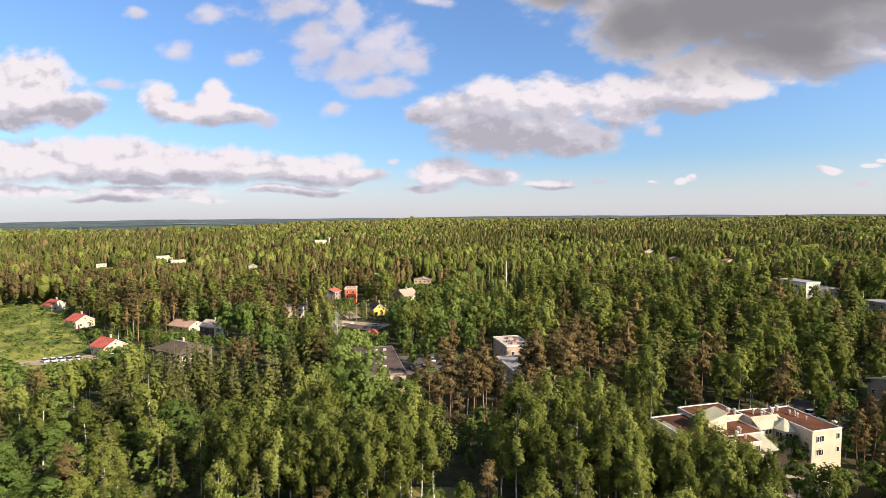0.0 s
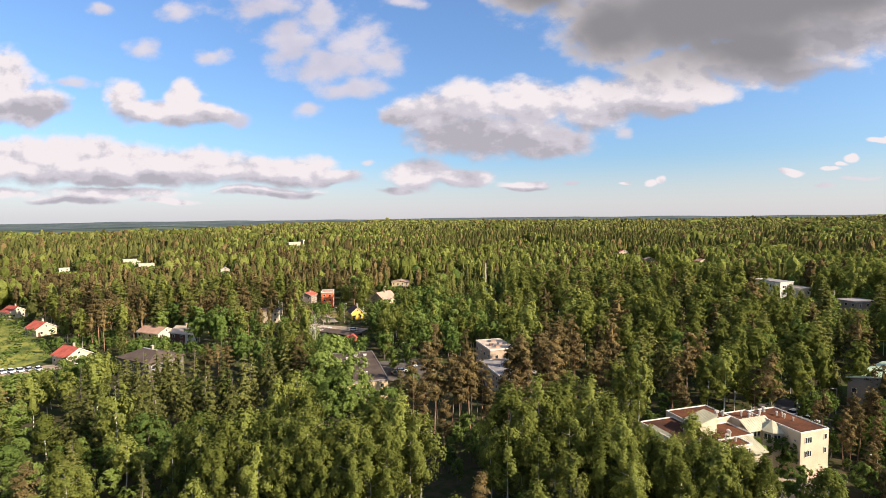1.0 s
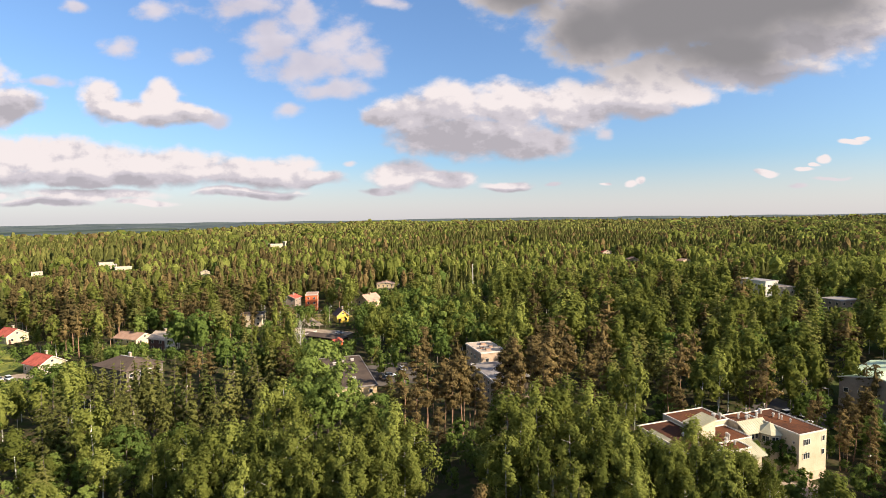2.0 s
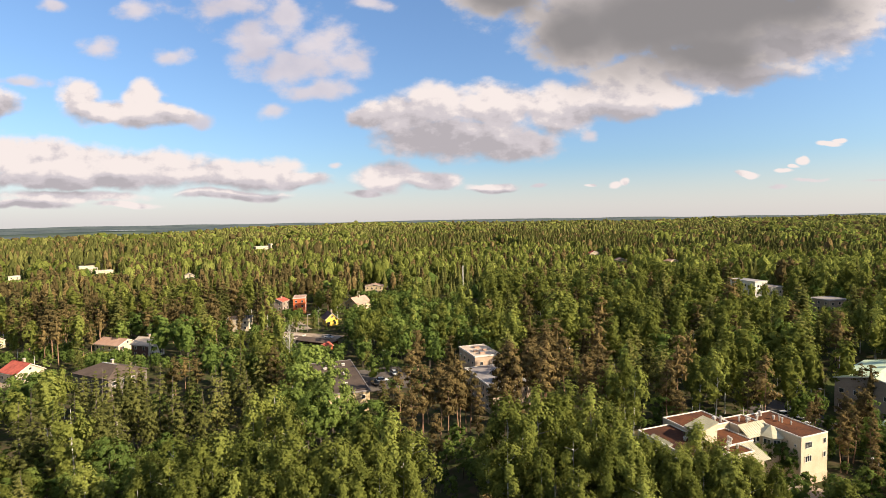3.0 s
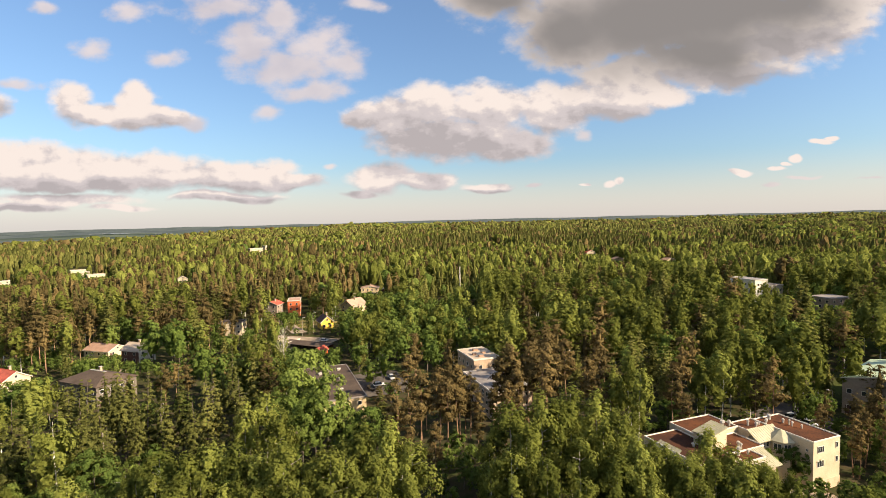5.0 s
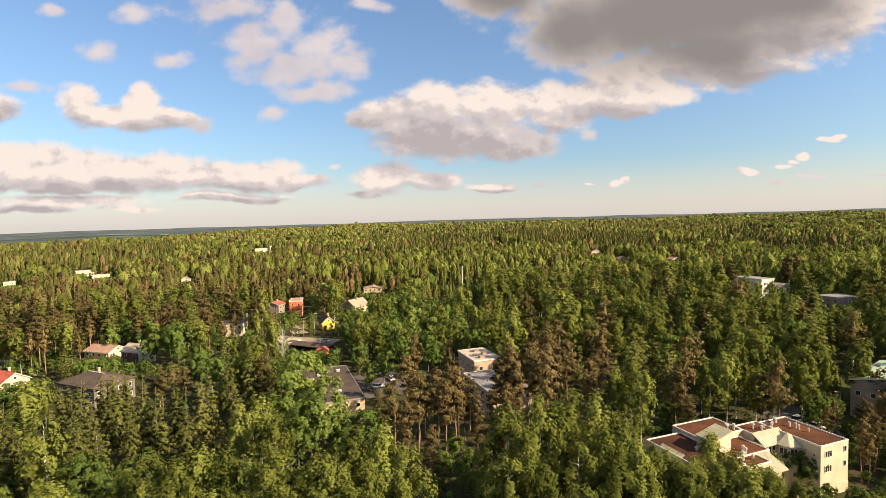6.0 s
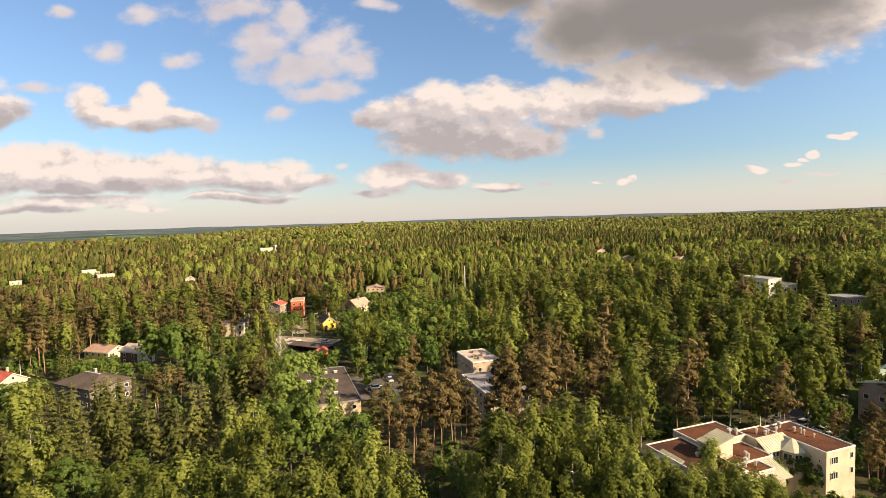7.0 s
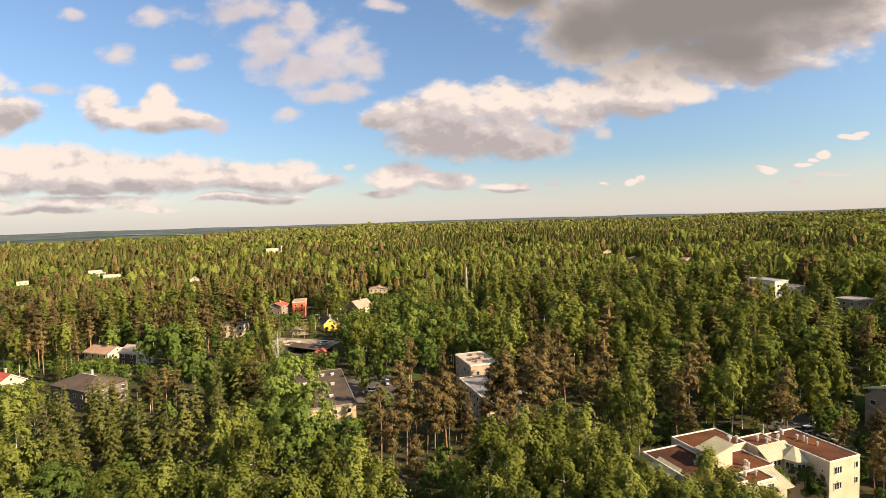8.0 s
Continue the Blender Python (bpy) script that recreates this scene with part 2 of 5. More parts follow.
def ground_material():
    m, net = material("forest_floor")
    at = net.node("ShaderNodeTexCoord").outputs["Object"]
    a, b, c = net.noise(at, 0.035, 5.0), net.noise(at, 0.4, 4.0), net.noise(at, 3.0, 4.0)
    moss, litter, grass = (0.035, 0.045, 0.016, 1), (0.075, 0.055, 0.034, 1), (0.07, 0.09, 0.026, 1)
    col = net.mix(net.smooth(b, 0.35, 0.65), moss, litter)
    col = net.mix(net.smooth(a, 0.54, 0.68), col, grass)
    col = net.mix(net.math("MULTIPLY", c, 0.5), col, (0.03, 0.035, 0.014, 1))
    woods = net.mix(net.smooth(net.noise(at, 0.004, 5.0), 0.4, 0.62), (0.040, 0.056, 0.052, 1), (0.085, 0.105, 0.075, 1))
    col = net.mix(net.smooth(net.vec("LENGTH", at, out=1), 1700, 2300), col, woods)      # closed woods and fields far off, distance haze put into their blue-grey
    d = net.node("ShaderNodeBsdfDiffuse")
    net.put(d.inputs[0], col)
    finish(net, d.outputs[0])
    return m


M = {
    "ground": ground_material(),
    # wooded ridge with the distance haze put into its base colour
    "ridge": surface("hazed_far_ridge", (0.045, 0.06, 0.062), (0.075, 0.092, 0.088), 0.008, 0.95, 0.06),
    "lawn": surface("lawn", (0.055, 0.08, 0.018), (0.23, 0.225, 0.045), 0.09, 0.95, 1.1),
    "dry_lawn": surface("dry_lawn", (0.12, 0.10, 0.03), (0.21, 0.165, 0.055), 0.2, 0.95, 2.0),
    "asphalt": surface("asphalt", (0.06, 0.052, 0.046), (0.105, 0.09, 0.075), 0.3, 0.9),
    "gravel": surface("gravel", (0.22, 0.17, 0.12), (0.36, 0.29, 0.21), 0.3, 0.95),
    "water": surface("lake_water", (0.30, 0.34, 0.38), (0.40, 0.43, 0.45), 0.004, 0.15),
    "plaster": surface("white_plaster", (0.42, 0.345, 0.235), (0.53, 0.445, 0.315), 0.35, 0.85, bump=0.004),
    "cream": surface("cream_plaster", (0.44, 0.33, 0.19), (0.54, 0.42, 0.25), 0.35, 0.85, bump=0.004),
    "plinth": surface("plinth_render", (0.42, 0.30, 0.20), (0.55, 0.42, 0.30), 0.6, 0.9),
    "yellow": surface("yellow_boards", (0.62, 0.40, 0.05), (0.74, 0.50, 0.08), 0.5, 0.7),
    "orange": surface("orange_render", (0.50, 0.10, 0.035), (0.60, 0.15, 0.05), 0.3, 0.8),
    "brown_wood": surface("brown_boards", (0.06, 0.03, 0.022), (0.11, 0.055, 0.04), 0.8, 0.75),
    "grey_wall": surface("grey_render", (0.21, 0.165, 0.125), (0.30, 0.24, 0.185), 0.3, 0.85),
    # darker copy of the grey render: the hipped house's wall shade in its colour
    "shaded_wall": surface("shaded_grey_render", (0.11, 0.092, 0.075), (0.17, 0.145, 0.12), 0.3, 0.85),
    "tan_wall": surface("tan_brick", (0.34, 0.25, 0.17), (0.46, 0.35, 0.25), 0.5, 0.85),
    "red_tile": surface("red_roof_tiles", (0.22, 0.042, 0.026), (0.42, 0.095, 0.055), 0.5, 0.75, 4.0, 0.02),
    "brown_felt": surface("brown_roof_felt", (0.045, 0.020, 0.012), (0.125, 0.046, 0.018), 0.16, 0.9, 2.5),
    "dark_felt": surface("dark_roof_felt", (0.058, 0.042, 0.032), (0.098, 0.072, 0.054), 0.2, 0.85),
    "brown_roof": surface("brown_sheet_roof", (0.27, 0.165, 0.11), (0.38, 0.24, 0.17), 0.4, 0.7),
    "grey_roof": surface("grey_sheet_roof", (0.17, 0.15, 0.135), (0.27, 0.24, 0.215), 0.4, 0.6),
    "pale_roof": surface("pale_roof_sheet", (0.30, 0.235, 0.17), (0.44, 0.35, 0.26), 0.3, 0.7),
    "green_roof": surface("pale_green_roof_sheet", (0.34, 0.44, 0.28), (0.46, 0.55, 0.36), 0.3, 0.55),
    "cream_roof": surface("cream_roof_sheet", (0.32, 0.295, 0.19), (0.43, 0.40, 0.27), 0.4, 0.6),
    "olive_roof": surface("olive_roof_sheet", (0.23, 0.22, 0.145), (0.32, 0.30, 0.205), 0.4, 0.6),
    "white_paint": surface("white_paint", (0.50, 0.45, 0.37), (0.64, 0.59, 0.50), 0.8, 0.5),
    "zinc": surface("zinc_sheet", (0.40, 0.37, 0.31), (0.56, 0.52, 0.45), 1.0, 0.4, metal=0.3),
    "wood_pole": surface("weathered_pole", (0.32, 0.27, 0.21), (0.46, 0.40, 0.32), 1.0, 0.85),
    "tyre": surface("rubber", (0.02, 0.02, 0.02), (0.035, 0.035, 0.035), 2.0, 0.8),
}


def car_paint(name, colour):
    m, net = material(name)
    b = net.node("ShaderNodeBsdfPrincipled")
    at = net.node("ShaderNodeTexCoord").outputs["Object"]
    net.put(b.inputs["Base Color"], net.mix(net.math("MULTIPLY", net.noise(at, 2.0), 0.25), (*colour, 1), (0.2, 0.18, 0.15, 1)))
    b.inputs["Roughness"].default_value = 0.25
    b.inputs["Coat Weight"].default_value = 0.5
    finish(net, b.outputs[0])
    return m


PAINT = {k: car_paint(k + "_car_paint", c) for k, c in (
    ("white", (0.78, 0.77, 0.75)), ("red", (0.42, 0.03, 0.03)), ("black", (0.02, 0.02, 0.022)), ("silver", (0.5, 0.5, 0.5)))}


def glass_material():
    m, net = material("window_glass")
    b = net.node("ShaderNodeBsdfPrincipled")
    b.inputs["Base Color"].default_value = (0.025, 0.03, 0.035, 1)
    b.inputs["Roughness"].default_value = 0.08
    finish(net, b.outputs[0])
    return m


M["glass"] = glass_material()

# ---------------------------------------------------------------- mesh helpers


def mesh_of(name, bm, mat):
    me = bpy.data.meshes.new(name)
    bm.to_mesh(me)
    bm.free()
    me.materials.append(mat)
    return me


def part(name, bm, mat, parent=None, label="", m=None):
    """Links a bmesh as one mesh object, under a thing or a part where one is given."""
    ob = new(name, mesh_of(name, bm, mat))
    if parent is not None:
        ob.parent = parent
    if m is not None:
        ob.matrix_basis = m
    if label:
        ob["label"] = label
    return ob


def thing(name, m, label, category, group="", kind=""):
    ob = new(name)
    ob.matrix_basis = m
    return tagged(ob, label, category, group, kind)


def box(x0, x1, y0, y1, z0, z1, bevel=0.0, bm=None):
    bm = bm or bmesh.new()
    c = bmesh.ops.create_cube(bm, size=1.0)["verts"]
    for v in c:
        v.co = ((x0 + x1) / 2 + v.co.x * (x1 - x0), (y0 + y1) / 2 + v.co.y * (y1 - y0), (z0 + z1) / 2 + v.co.z * (z1 - z0))
    if bevel:
        bmesh.ops.bevel(bm, geom=list({e for v in c for e in v.link_edges}), offset=bevel, segments=1, affect="EDGES")
    return bm


def tube(x, y, z0, z1, r0, r1, n=8, bm=None):
    bm = bm or bmesh.new()
    lo = [bm.verts.new((x + r0 * math.cos(a), y + r0 * math.sin(a), z0)) for a in (2 * math.pi * i / n for i in range(n))]
    hi = [bm.verts.new((x + r1 * math.cos(a), y + r1 * math.sin(a), z1)) for a in (2 * math.pi * i / n for i in range(n))]
    for i in range(n):
        bm.faces.new((lo[i], lo[(i + 1) % n], hi[(i + 1) % n], hi[i]))
    bm.faces.new(hi)
    bm.faces.new(lo[::-1])
    return bm


def slab(corners, thick, bm=None):
    """A plate under a planar ring of corners, counted anticlockwise from above."""
    bm = bm or bmesh.new()
    hi = [bm.verts.new(c) for c in corners]
    lo = [bm.verts.new((c[0], c[1], c[2] - thick)) for c in corners]
    bm.faces.new(hi)
    bm.faces.new(lo[::-1])
    n = len(corners)
    for i in range(n):
        bm.faces.new((lo[i], lo[(i + 1) % n], hi[(i + 1) % n], hi[i]))
    return bm


def from_arrays(name, verts, quads, mat, tint=None):
    me = bpy.data.meshes.new(name)
    n, k = len(quads), quads.shape[1]
    me.vertices.add(len(verts))
    me.vertices.foreach_set("co", np.ascontiguousarray(verts, dtype=np.float32).ravel())
    me.loops.add(n * k)
    me.loops.foreach_set("vertex_index", np.ascontiguousarray(quads, dtype=np.int32).ravel())
    me.polygons.add(n)
    me.polygons.foreach_set("loop_start", np.arange(0, n * k, k, dtype=np.int32))
    if tint is not None:
        me.attributes.new("tint", "FLOAT", "POINT").data.foreach_set("value", np.ascontiguousarray(tint, dtype=np.float32))
    me.polygons.foreach_set("use_smooth", np.zeros(n, dtype=bool))
    me.update(calc_edges=True)
    me.materials.append(mat)
    return me


# ---------------------------------------------------------------- land


def land(x, y):
    """Height of the ground; works on numbers and on arrays."""
    r = np.hypot(x, y)
    z = 2.2 + 9.0 * np.exp(-((x - 190) ** 2 + (y - 275) ** 2) / 12800.0) + 0.5 * np.sin(x / 37 + 1.0) * np.sin(y / 43)
    s = np.clip((r - 1300) / 3400, 0, 1)
    s = s * s * (3 - 2 * s)
    z = z + 4.0 * np.clip((r - 640) / 400, 0, 1) * np.sin(x / 150 + 0.4) * np.sin(y / 190 + 0.9)
    return z + s * (24 + 5 * np.sin(x / 610 + 0.6) * np.sin(y / 830 + 1.1) + 0.0035 * x)


def ground_sheet():
    rings, steps = [0.0], 224
    while rings[-1] < 4900:
        rings.append(rings[-1] + max(6.0, rings[-1] * 0.03))
    rings[-1] = 4940.0
    a = np.arange(steps) * 2 * np.pi / steps
    r = np.array(rings[1:])
    x, y = np.outer(r, np.cos(a)).ravel(), np.outer(r, np.sin(a)).ravel()
    verts = np.c_[x, y, land(x, y)]
    i, j = np.meshgrid(np.arange(len(r) - 1), np.arange(steps), indexing="ij")
    k = (j + 1) % steps
    quads = np.stack([i * steps + j, (i + 1) * steps + j, (i + 1) * steps + k, i * steps + k], -1).reshape(-1, 4)
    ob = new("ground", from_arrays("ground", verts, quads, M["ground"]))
    tagged(ob, "mossy forest floor with litter and grassy openings", "ground", kind="structure")
    core = bmesh.new()
    c = [core.verts.new((6 * math.cos(t), 6 * math.sin(t), land(6 * math.cos(t), 6 * math.sin(t)))) for t in a[::8]]
    core.faces.new(c)
    part("ground_centre", core, M["ground"], ob)


ground_sheet()


def patch(name, x, y, w, l, turn, mat, label, category, lift=0.08, round_=0.0, ragged=0.0):
    """A lawn, yard or stretch of road that lies on the ground."""
    rng = np.random.default_rng(int(abs(x * 7 + y * 13)))
    nu, nv = max(2, int(w / 5)), max(2, int(l / 5))
    c, s = math.cos(radians(turn)), math.sin(radians(turn))
    bm, rows = bmesh.new(), []
    for i in range(nu + 1):
        row = []
        for j in range(nv + 1):
            u, v = 2 * i / nu - 1, 2 * j / nv - 1
            if round_:
                k = 1 - round_ * (1 - max(abs(u), abs(v)) / (math.hypot(u, v) + 1e-9))
                u, v = u * k, v * k
            if ragged and (i in (0, nu) or j in (0, nv)):
                g = 1 + ragged * rng.uniform(-1, 1)
                u, v = u * g, v * g
            px, py = u * w / 2, v * l / 2
            X, Y = x + c * px - s * py, y + s * px + c * py
            row.append(bm.verts.new((X, Y, float(land(X, Y)) + lift)))
        rows.append(row)
    for i in range(nu):
        for j in range(nv):
            bm.faces.new((rows[i][j], rows[i + 1][j], rows[i + 1][j + 1], rows[i][j + 1]))
    return tagged(part(name, bm, mat), label, category, kind="structure")


patch("lawn", -236, 227, 36, 185, 48, M["lawn"], "sunlit garden lawn between small red-roofed houses", "lawn", 0.07, 0.4, 0.12)
patch("lawn", -185, 168, 30, 46, 48, M["lawn"], "mown garden lawn beside a gravel drive", "lawn", 0.08, 0.4, 0.1)
patch("drive", -162, 170, 9, 34, -60, M["gravel"], "pale gravel drive beside the garden", "drive", 0.13, 0.2, 0.1)
patch("lawn", -6, 85.5, 19, 8, 4, M["dry_lawn"], "small dry grass clearing among birches", "lawn", 0.07, 0.5, 0.15)
patch("yard", -22, 178, 17, 26, 20, M["asphalt"], "grey asphalt parking yard beside a dark-roofed house", "yard", 0.08, 0.1)
patch("yard", -75, 238, 16, 10, -20, M["gravel"], "sandy yard beside the village street", "yard", 0.1, 0.4, 0.15)
patch("road", -67, 246, 34, 9, -17, M["gravel"], "pale dusty village street beside small houses", "road", 0.08, 0.0)
patch("road", -60, 225, 34, 10, -25, M["asphalt"], "asphalt yard in front of a long carport", "road", 0.09, 0.1)
patch("lawn", -75, 283, 46, 22, -15, M["dry_lawn"], "dry grass verge beside the village street", "lawn", 0.07, 0.3, 0.1)
patch("road", -90, 290, 7, 70, 30, M["gravel"], "narrow gravel lane between houses", "road", 0.12, 0.0)
patch("lawn", -138, 214, 30, 20, 30, M["lawn"], "small lawn between two wooden houses", "lawn", 0.07, 0.3, 0.1)
patch("drive", -119, 191, 7, 26, 25, M["gravel"], "sandy drive between wooden houses", "drive", 0.1, 0.2, 0.1)
patch("yard", 69, 98, 14, 9, 20, M["gravel"], "gravel court beside the care home", "yard", 0.09, 0.3, 0.1)
patch("yard", 93, 137, 16, 20, 25, M["asphalt"], "shaded asphalt parking yard behind the care home", "yard", 0.08, 0.1)
# both lakes are placed and raised 4 m so that the camera sees them
patch("lake", -1648, 2567, 170, 60, 33, M["water"], "thin strip of pale lake water far off", "lake", 4.0, 0.5)
patch("lake", -1380, 2560, 90, 40, 30, M["water"], "thin strip of pale lake water far off", "lake", 4.0, 0.5)



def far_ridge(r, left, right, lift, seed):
    """A low wooded ridge that crosses the distance between two bearings; its colour carries the haze."""
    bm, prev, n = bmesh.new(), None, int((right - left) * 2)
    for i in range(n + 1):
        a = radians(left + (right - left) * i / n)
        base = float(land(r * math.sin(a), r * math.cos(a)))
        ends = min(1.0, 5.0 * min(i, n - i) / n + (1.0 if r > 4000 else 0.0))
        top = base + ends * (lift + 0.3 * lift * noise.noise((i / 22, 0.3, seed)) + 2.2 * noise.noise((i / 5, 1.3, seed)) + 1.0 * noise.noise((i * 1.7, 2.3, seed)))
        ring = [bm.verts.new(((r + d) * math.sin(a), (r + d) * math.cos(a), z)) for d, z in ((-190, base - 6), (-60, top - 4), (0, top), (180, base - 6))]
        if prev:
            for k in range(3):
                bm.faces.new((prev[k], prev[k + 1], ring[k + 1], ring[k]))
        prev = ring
    tagged(part("far_ridge", bm, M["ridge"]), "low wooded ridge along the horizon, haze put into its blue-grey colour", "ridge", kind="structure")


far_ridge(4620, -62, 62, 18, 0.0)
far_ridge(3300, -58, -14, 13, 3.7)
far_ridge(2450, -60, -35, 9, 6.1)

# ---------------------------------------------------------------- houses


def lattice(xs, zs, hole, y0=-0.09, y1=0.03):
    """A flat frame in one piece: a grid of cells with holes left in it."""
    bm = bmesh.new()
    v = {(i, k, y): bm.verts.new((x, y, z)) for i, x in enumerate(xs) for k, z in enumerate(zs) for y in (y0, y1)}
    cells = {(i, k) for i in range(len(xs) - 1) for k in range(len(zs) - 1) if not hole(i, k)}
    for i, k in cells:
        ring = ((i, k), (i + 1, k), (i + 1, k + 1), (i, k + 1))
        bm.faces.new([v[(*c, y0)] for c in ring])
        bm.faces.new([v[(*c, y1)] for c in ring[::-1]])
        for (p, q), side in zip(zip(ring, ring[1:] + ring[:1]), ((i, k - 1), (i + 1, k), (i, k + 1), (i - 1, k))):
            if side not in cells:
                bm.faces.new((v[(*p, y1)], v[(*q, y1)], v[(*q, y0)], v[(*p, y0)]))
    return bm


def window(parent, x, y, z, w, h, face, panes=1, frame_mat=None):
    """A framed window set proud of a wall. face: degrees of the wall's outward normal, 0 for -y."""
    m = pose(x, y, z, 0, 0, face)
    t = 0.09
    xs = [-w / 2, -w / 2 + t] + [c for i in range(1, panes) for c in (-w / 2 + w * i / panes - t / 2, -w / 2 + w * i / panes + t / 2)] + [w / 2 - t, w / 2]
    zs = [-h / 2, -h / 2 + t, h / 2 - t, h / 2]
    bm = lattice(xs, zs, lambda i, k: k == 1 and i % 2 == 1)
    f = part("window", bm, frame_mat or M["white_paint"], parent, m=m)
    for i in range(panes):
        part("pane", box(-w / 2 + w * i / panes + t / 2, -w / 2 + w * (i + 1) / panes - t / 2, -0.05, 0.0, -h / 2 + t, h / 2 - t), M["glass"], f)


def gable_body(w, l, h, rise, z0=-1.0):
    bm = bmesh.new()
    out = [(-w / 2, z0), (w / 2, z0), (w / 2, h), (0, h + rise), (-w / 2, h)]
    a = [bm.verts.new((x, -l / 2, z)) for x, z in out]
    b = [bm.verts.new((x, l / 2, z)) for x, z in out]
    bm.faces.new(a)
    bm.faces.new(b[::-1])
    for i in range(5):
        bm.faces.new((a[i], b[i], b[(i + 1) % 5], a[(i + 1) % 5])[::-1])
    bmesh.ops.recalc_face_normals(bm, faces=bm.faces)
    return bm


def wall_windows(ob, w, l, h, storeys, step=3.0, size=(1.2, 1.3)):
    for k in range(storeys):
        z = 1.7 + k * (h - 0.6) / storeys
        for side, width, depth in ((0, w, l), (90, l, w), (180, w, l), (270, l, w)):
            n = max(1, int(width / step))
            for i in range(n):
                c = -width / 2 + width * (i + 0.5) / n
                x, y = {0: (c, -depth / 2), 90: (depth / 2, c), 180: (-c, depth / 2), 270: (-depth / 2, -c)}[side]
                window(ob, x, y, z, size[0], size[1], side)


def house(x, y, turn, w, l, h, rise, wall, roof, label, kind="gable", storeys=1, chimney=True, step=3.2, over=0.45, name="house", group=""):
    """A house with its ridge along its own y. rise: the roof's height over the eaves."""
    ob = thing(name, pose(x, y, float(land(x, y)), 0, 0, turn), label, "house", group)
    if kind == "gable":
        part("wall", gable_body(w, l, h, rise - 0.02), M[wall], ob)
        for s in (-1, 1):
            e, k = w / 2 + over, rise / (w / 2)
            ring = [(0, -l / 2 - over, h + rise + 0.16), (s * e, -l / 2 - over, h - over * k + 0.16), (s * e, l / 2 + over, h - over * k + 0.16), (0, l / 2 + over, h + rise + 0.16)]
            part("roof", slab(ring if s > 0 else ring[::-1], 0.15), M[roof], ob)
            part("gutter", box(s * e - 0.06, s * e + 0.06, -l / 2 - over, l / 2 + over, h - over * k - 0.12, h - over * k - 0.01), M["white_paint"], ob)
        part("ridge_cap", box(-0.14, 0.14, -l / 2 - over, l / 2 + over, h + rise + 0.1, h + rise + 0.22, 0.03), M[roof], ob)
        for s in (-1, 1):
            for q in (-1, 1):
                bm = slab([(0, q * (l / 2 + over + 0.03) - 0.02, h + rise + 0.14), (s * (w / 2 + over), q * (l / 2 + over + 0.03) - 0.02, h - over * rise / (w / 2) + 0.14), (s * (w / 2 + over), q * (l / 2 + over + 0.03) + 0.02, h - over * rise / (w / 2) + 0.14), (0, q * (l / 2 + over + 0.03) + 0.02, h + rise + 0.14)][::s], 0.26)
                part("bargeboard", bm, M["white_paint"], ob)
        window(ob, 0, -l / 2, h + rise * 0.35, 1.0, 1.0, 0)
    elif kind == "hip":
        part("wall", box(-w / 2, w / 2, -l / 2, l / 2, -1, h), M[wall], ob)
        bm, e, q = bmesh.new(), w / 2 + over, l / 2 + over
        b = [bm.verts.new(p) for p in ((-e, -q, h), (e, -q, h), (e, q, h), (-e, q, h))]
        r = [bm.verts.new((0, -q + e * 0.8, h + rise)), bm.verts.new((0, q - e * 0.8, h + rise))]
        for f in ((b[0], b[1], r[0]), (b[1], b[2], r[1], r[0]), (b[2], b[3], r[1]), (b[3], b[0], r[0], r[1])):
            bm.faces.new(f)
        lo = [bm.verts.new(v.co - Vector((0, 0, 0.2))) for v in b]
        bm.faces.new(lo[::-1])
        for i in range(4):
            bm.faces.new((lo[i], lo[(i + 1) % 4], b[(i + 1) % 4], b[i]))
        part("roof", bm, M[roof], ob)
        part("ridge_cap", box(-0.25, 0.25, -q + e * 0.8, q - e * 0.8, h + rise - 0.06, h + rise + 0.12, 0.04), M["zinc"], ob)
    else:
        part("wall", box(-w / 2, w / 2, -l / 2, l / 2, -1, h), M[wall], ob)
        part("roof", box(-w / 2 - 0.1, w / 2 + 0.1, -l / 2 - 0.1, l / 2 + 0.1, h + 0.01, h + 0.25), M[roof], ob)
        for a0, a1, b0, b1 in ((-w / 2 - 0.2, w / 2 + 0.2, -l / 2 - 0.2, -l / 2), (-w / 2 - 0.2, w / 2 + 0.2, l / 2, l / 2 + 0.2), (-w / 2 - 0.2, -w / 2, -l / 2, l / 2), (w / 2, w / 2 + 0.2, -l / 2, l / 2)):
            part("eaves_board", box(a0, a1, b0, b1, h - 0.1, h + 0.36), M["grey_roof" if wall == "grey_wall" or roof == "dark_felt" else "white_paint"], ob)
    wall_windows(ob, w, l, h, storeys, step)
    part("door", box(-w / 2 + 0.8, -w / 2 + 1.8, -l / 2 - 0.06, -l / 2 + 0.02, 0.0, 2.1, 0.02), M["brown_wood"], ob)
    if chimney and kind != "flat":
        c = part("chimney", box(0.5, 1.2, -0.4, 0.4, h + rise * 0.4, h + rise + 1.1, 0.03), M["tan_wall"], ob)
        part("cap", box(0.4, 1.3, -0.5, 0.5, h + rise + 1.1, h + rise + 1.22), M["zinc"], c)
    return ob


RED = "small white-plastered house with a red tiled gable roof"
for hx, hy in ((-209, 229), (-261, 269), (-153, 180.5), (-324, 312)):
    house(hx, hy, 66, 8.8, 10.5, 3.7, 2.7, "plaster", "red_tile", RED, storeys=1, group="red-roofed houses in a row")
house(-147, 224, 72, 9, 14, 3.0, 2.0, "plaster", "brown_roof", "low white house with a brown sheet-metal roof")
two_tone = house(-125, 211, 72, 8, 9, 5.6, 2.2, "brown_wood", "pale_roof", "dark brown wooden two-storey house with white gable wall", storeys=2)
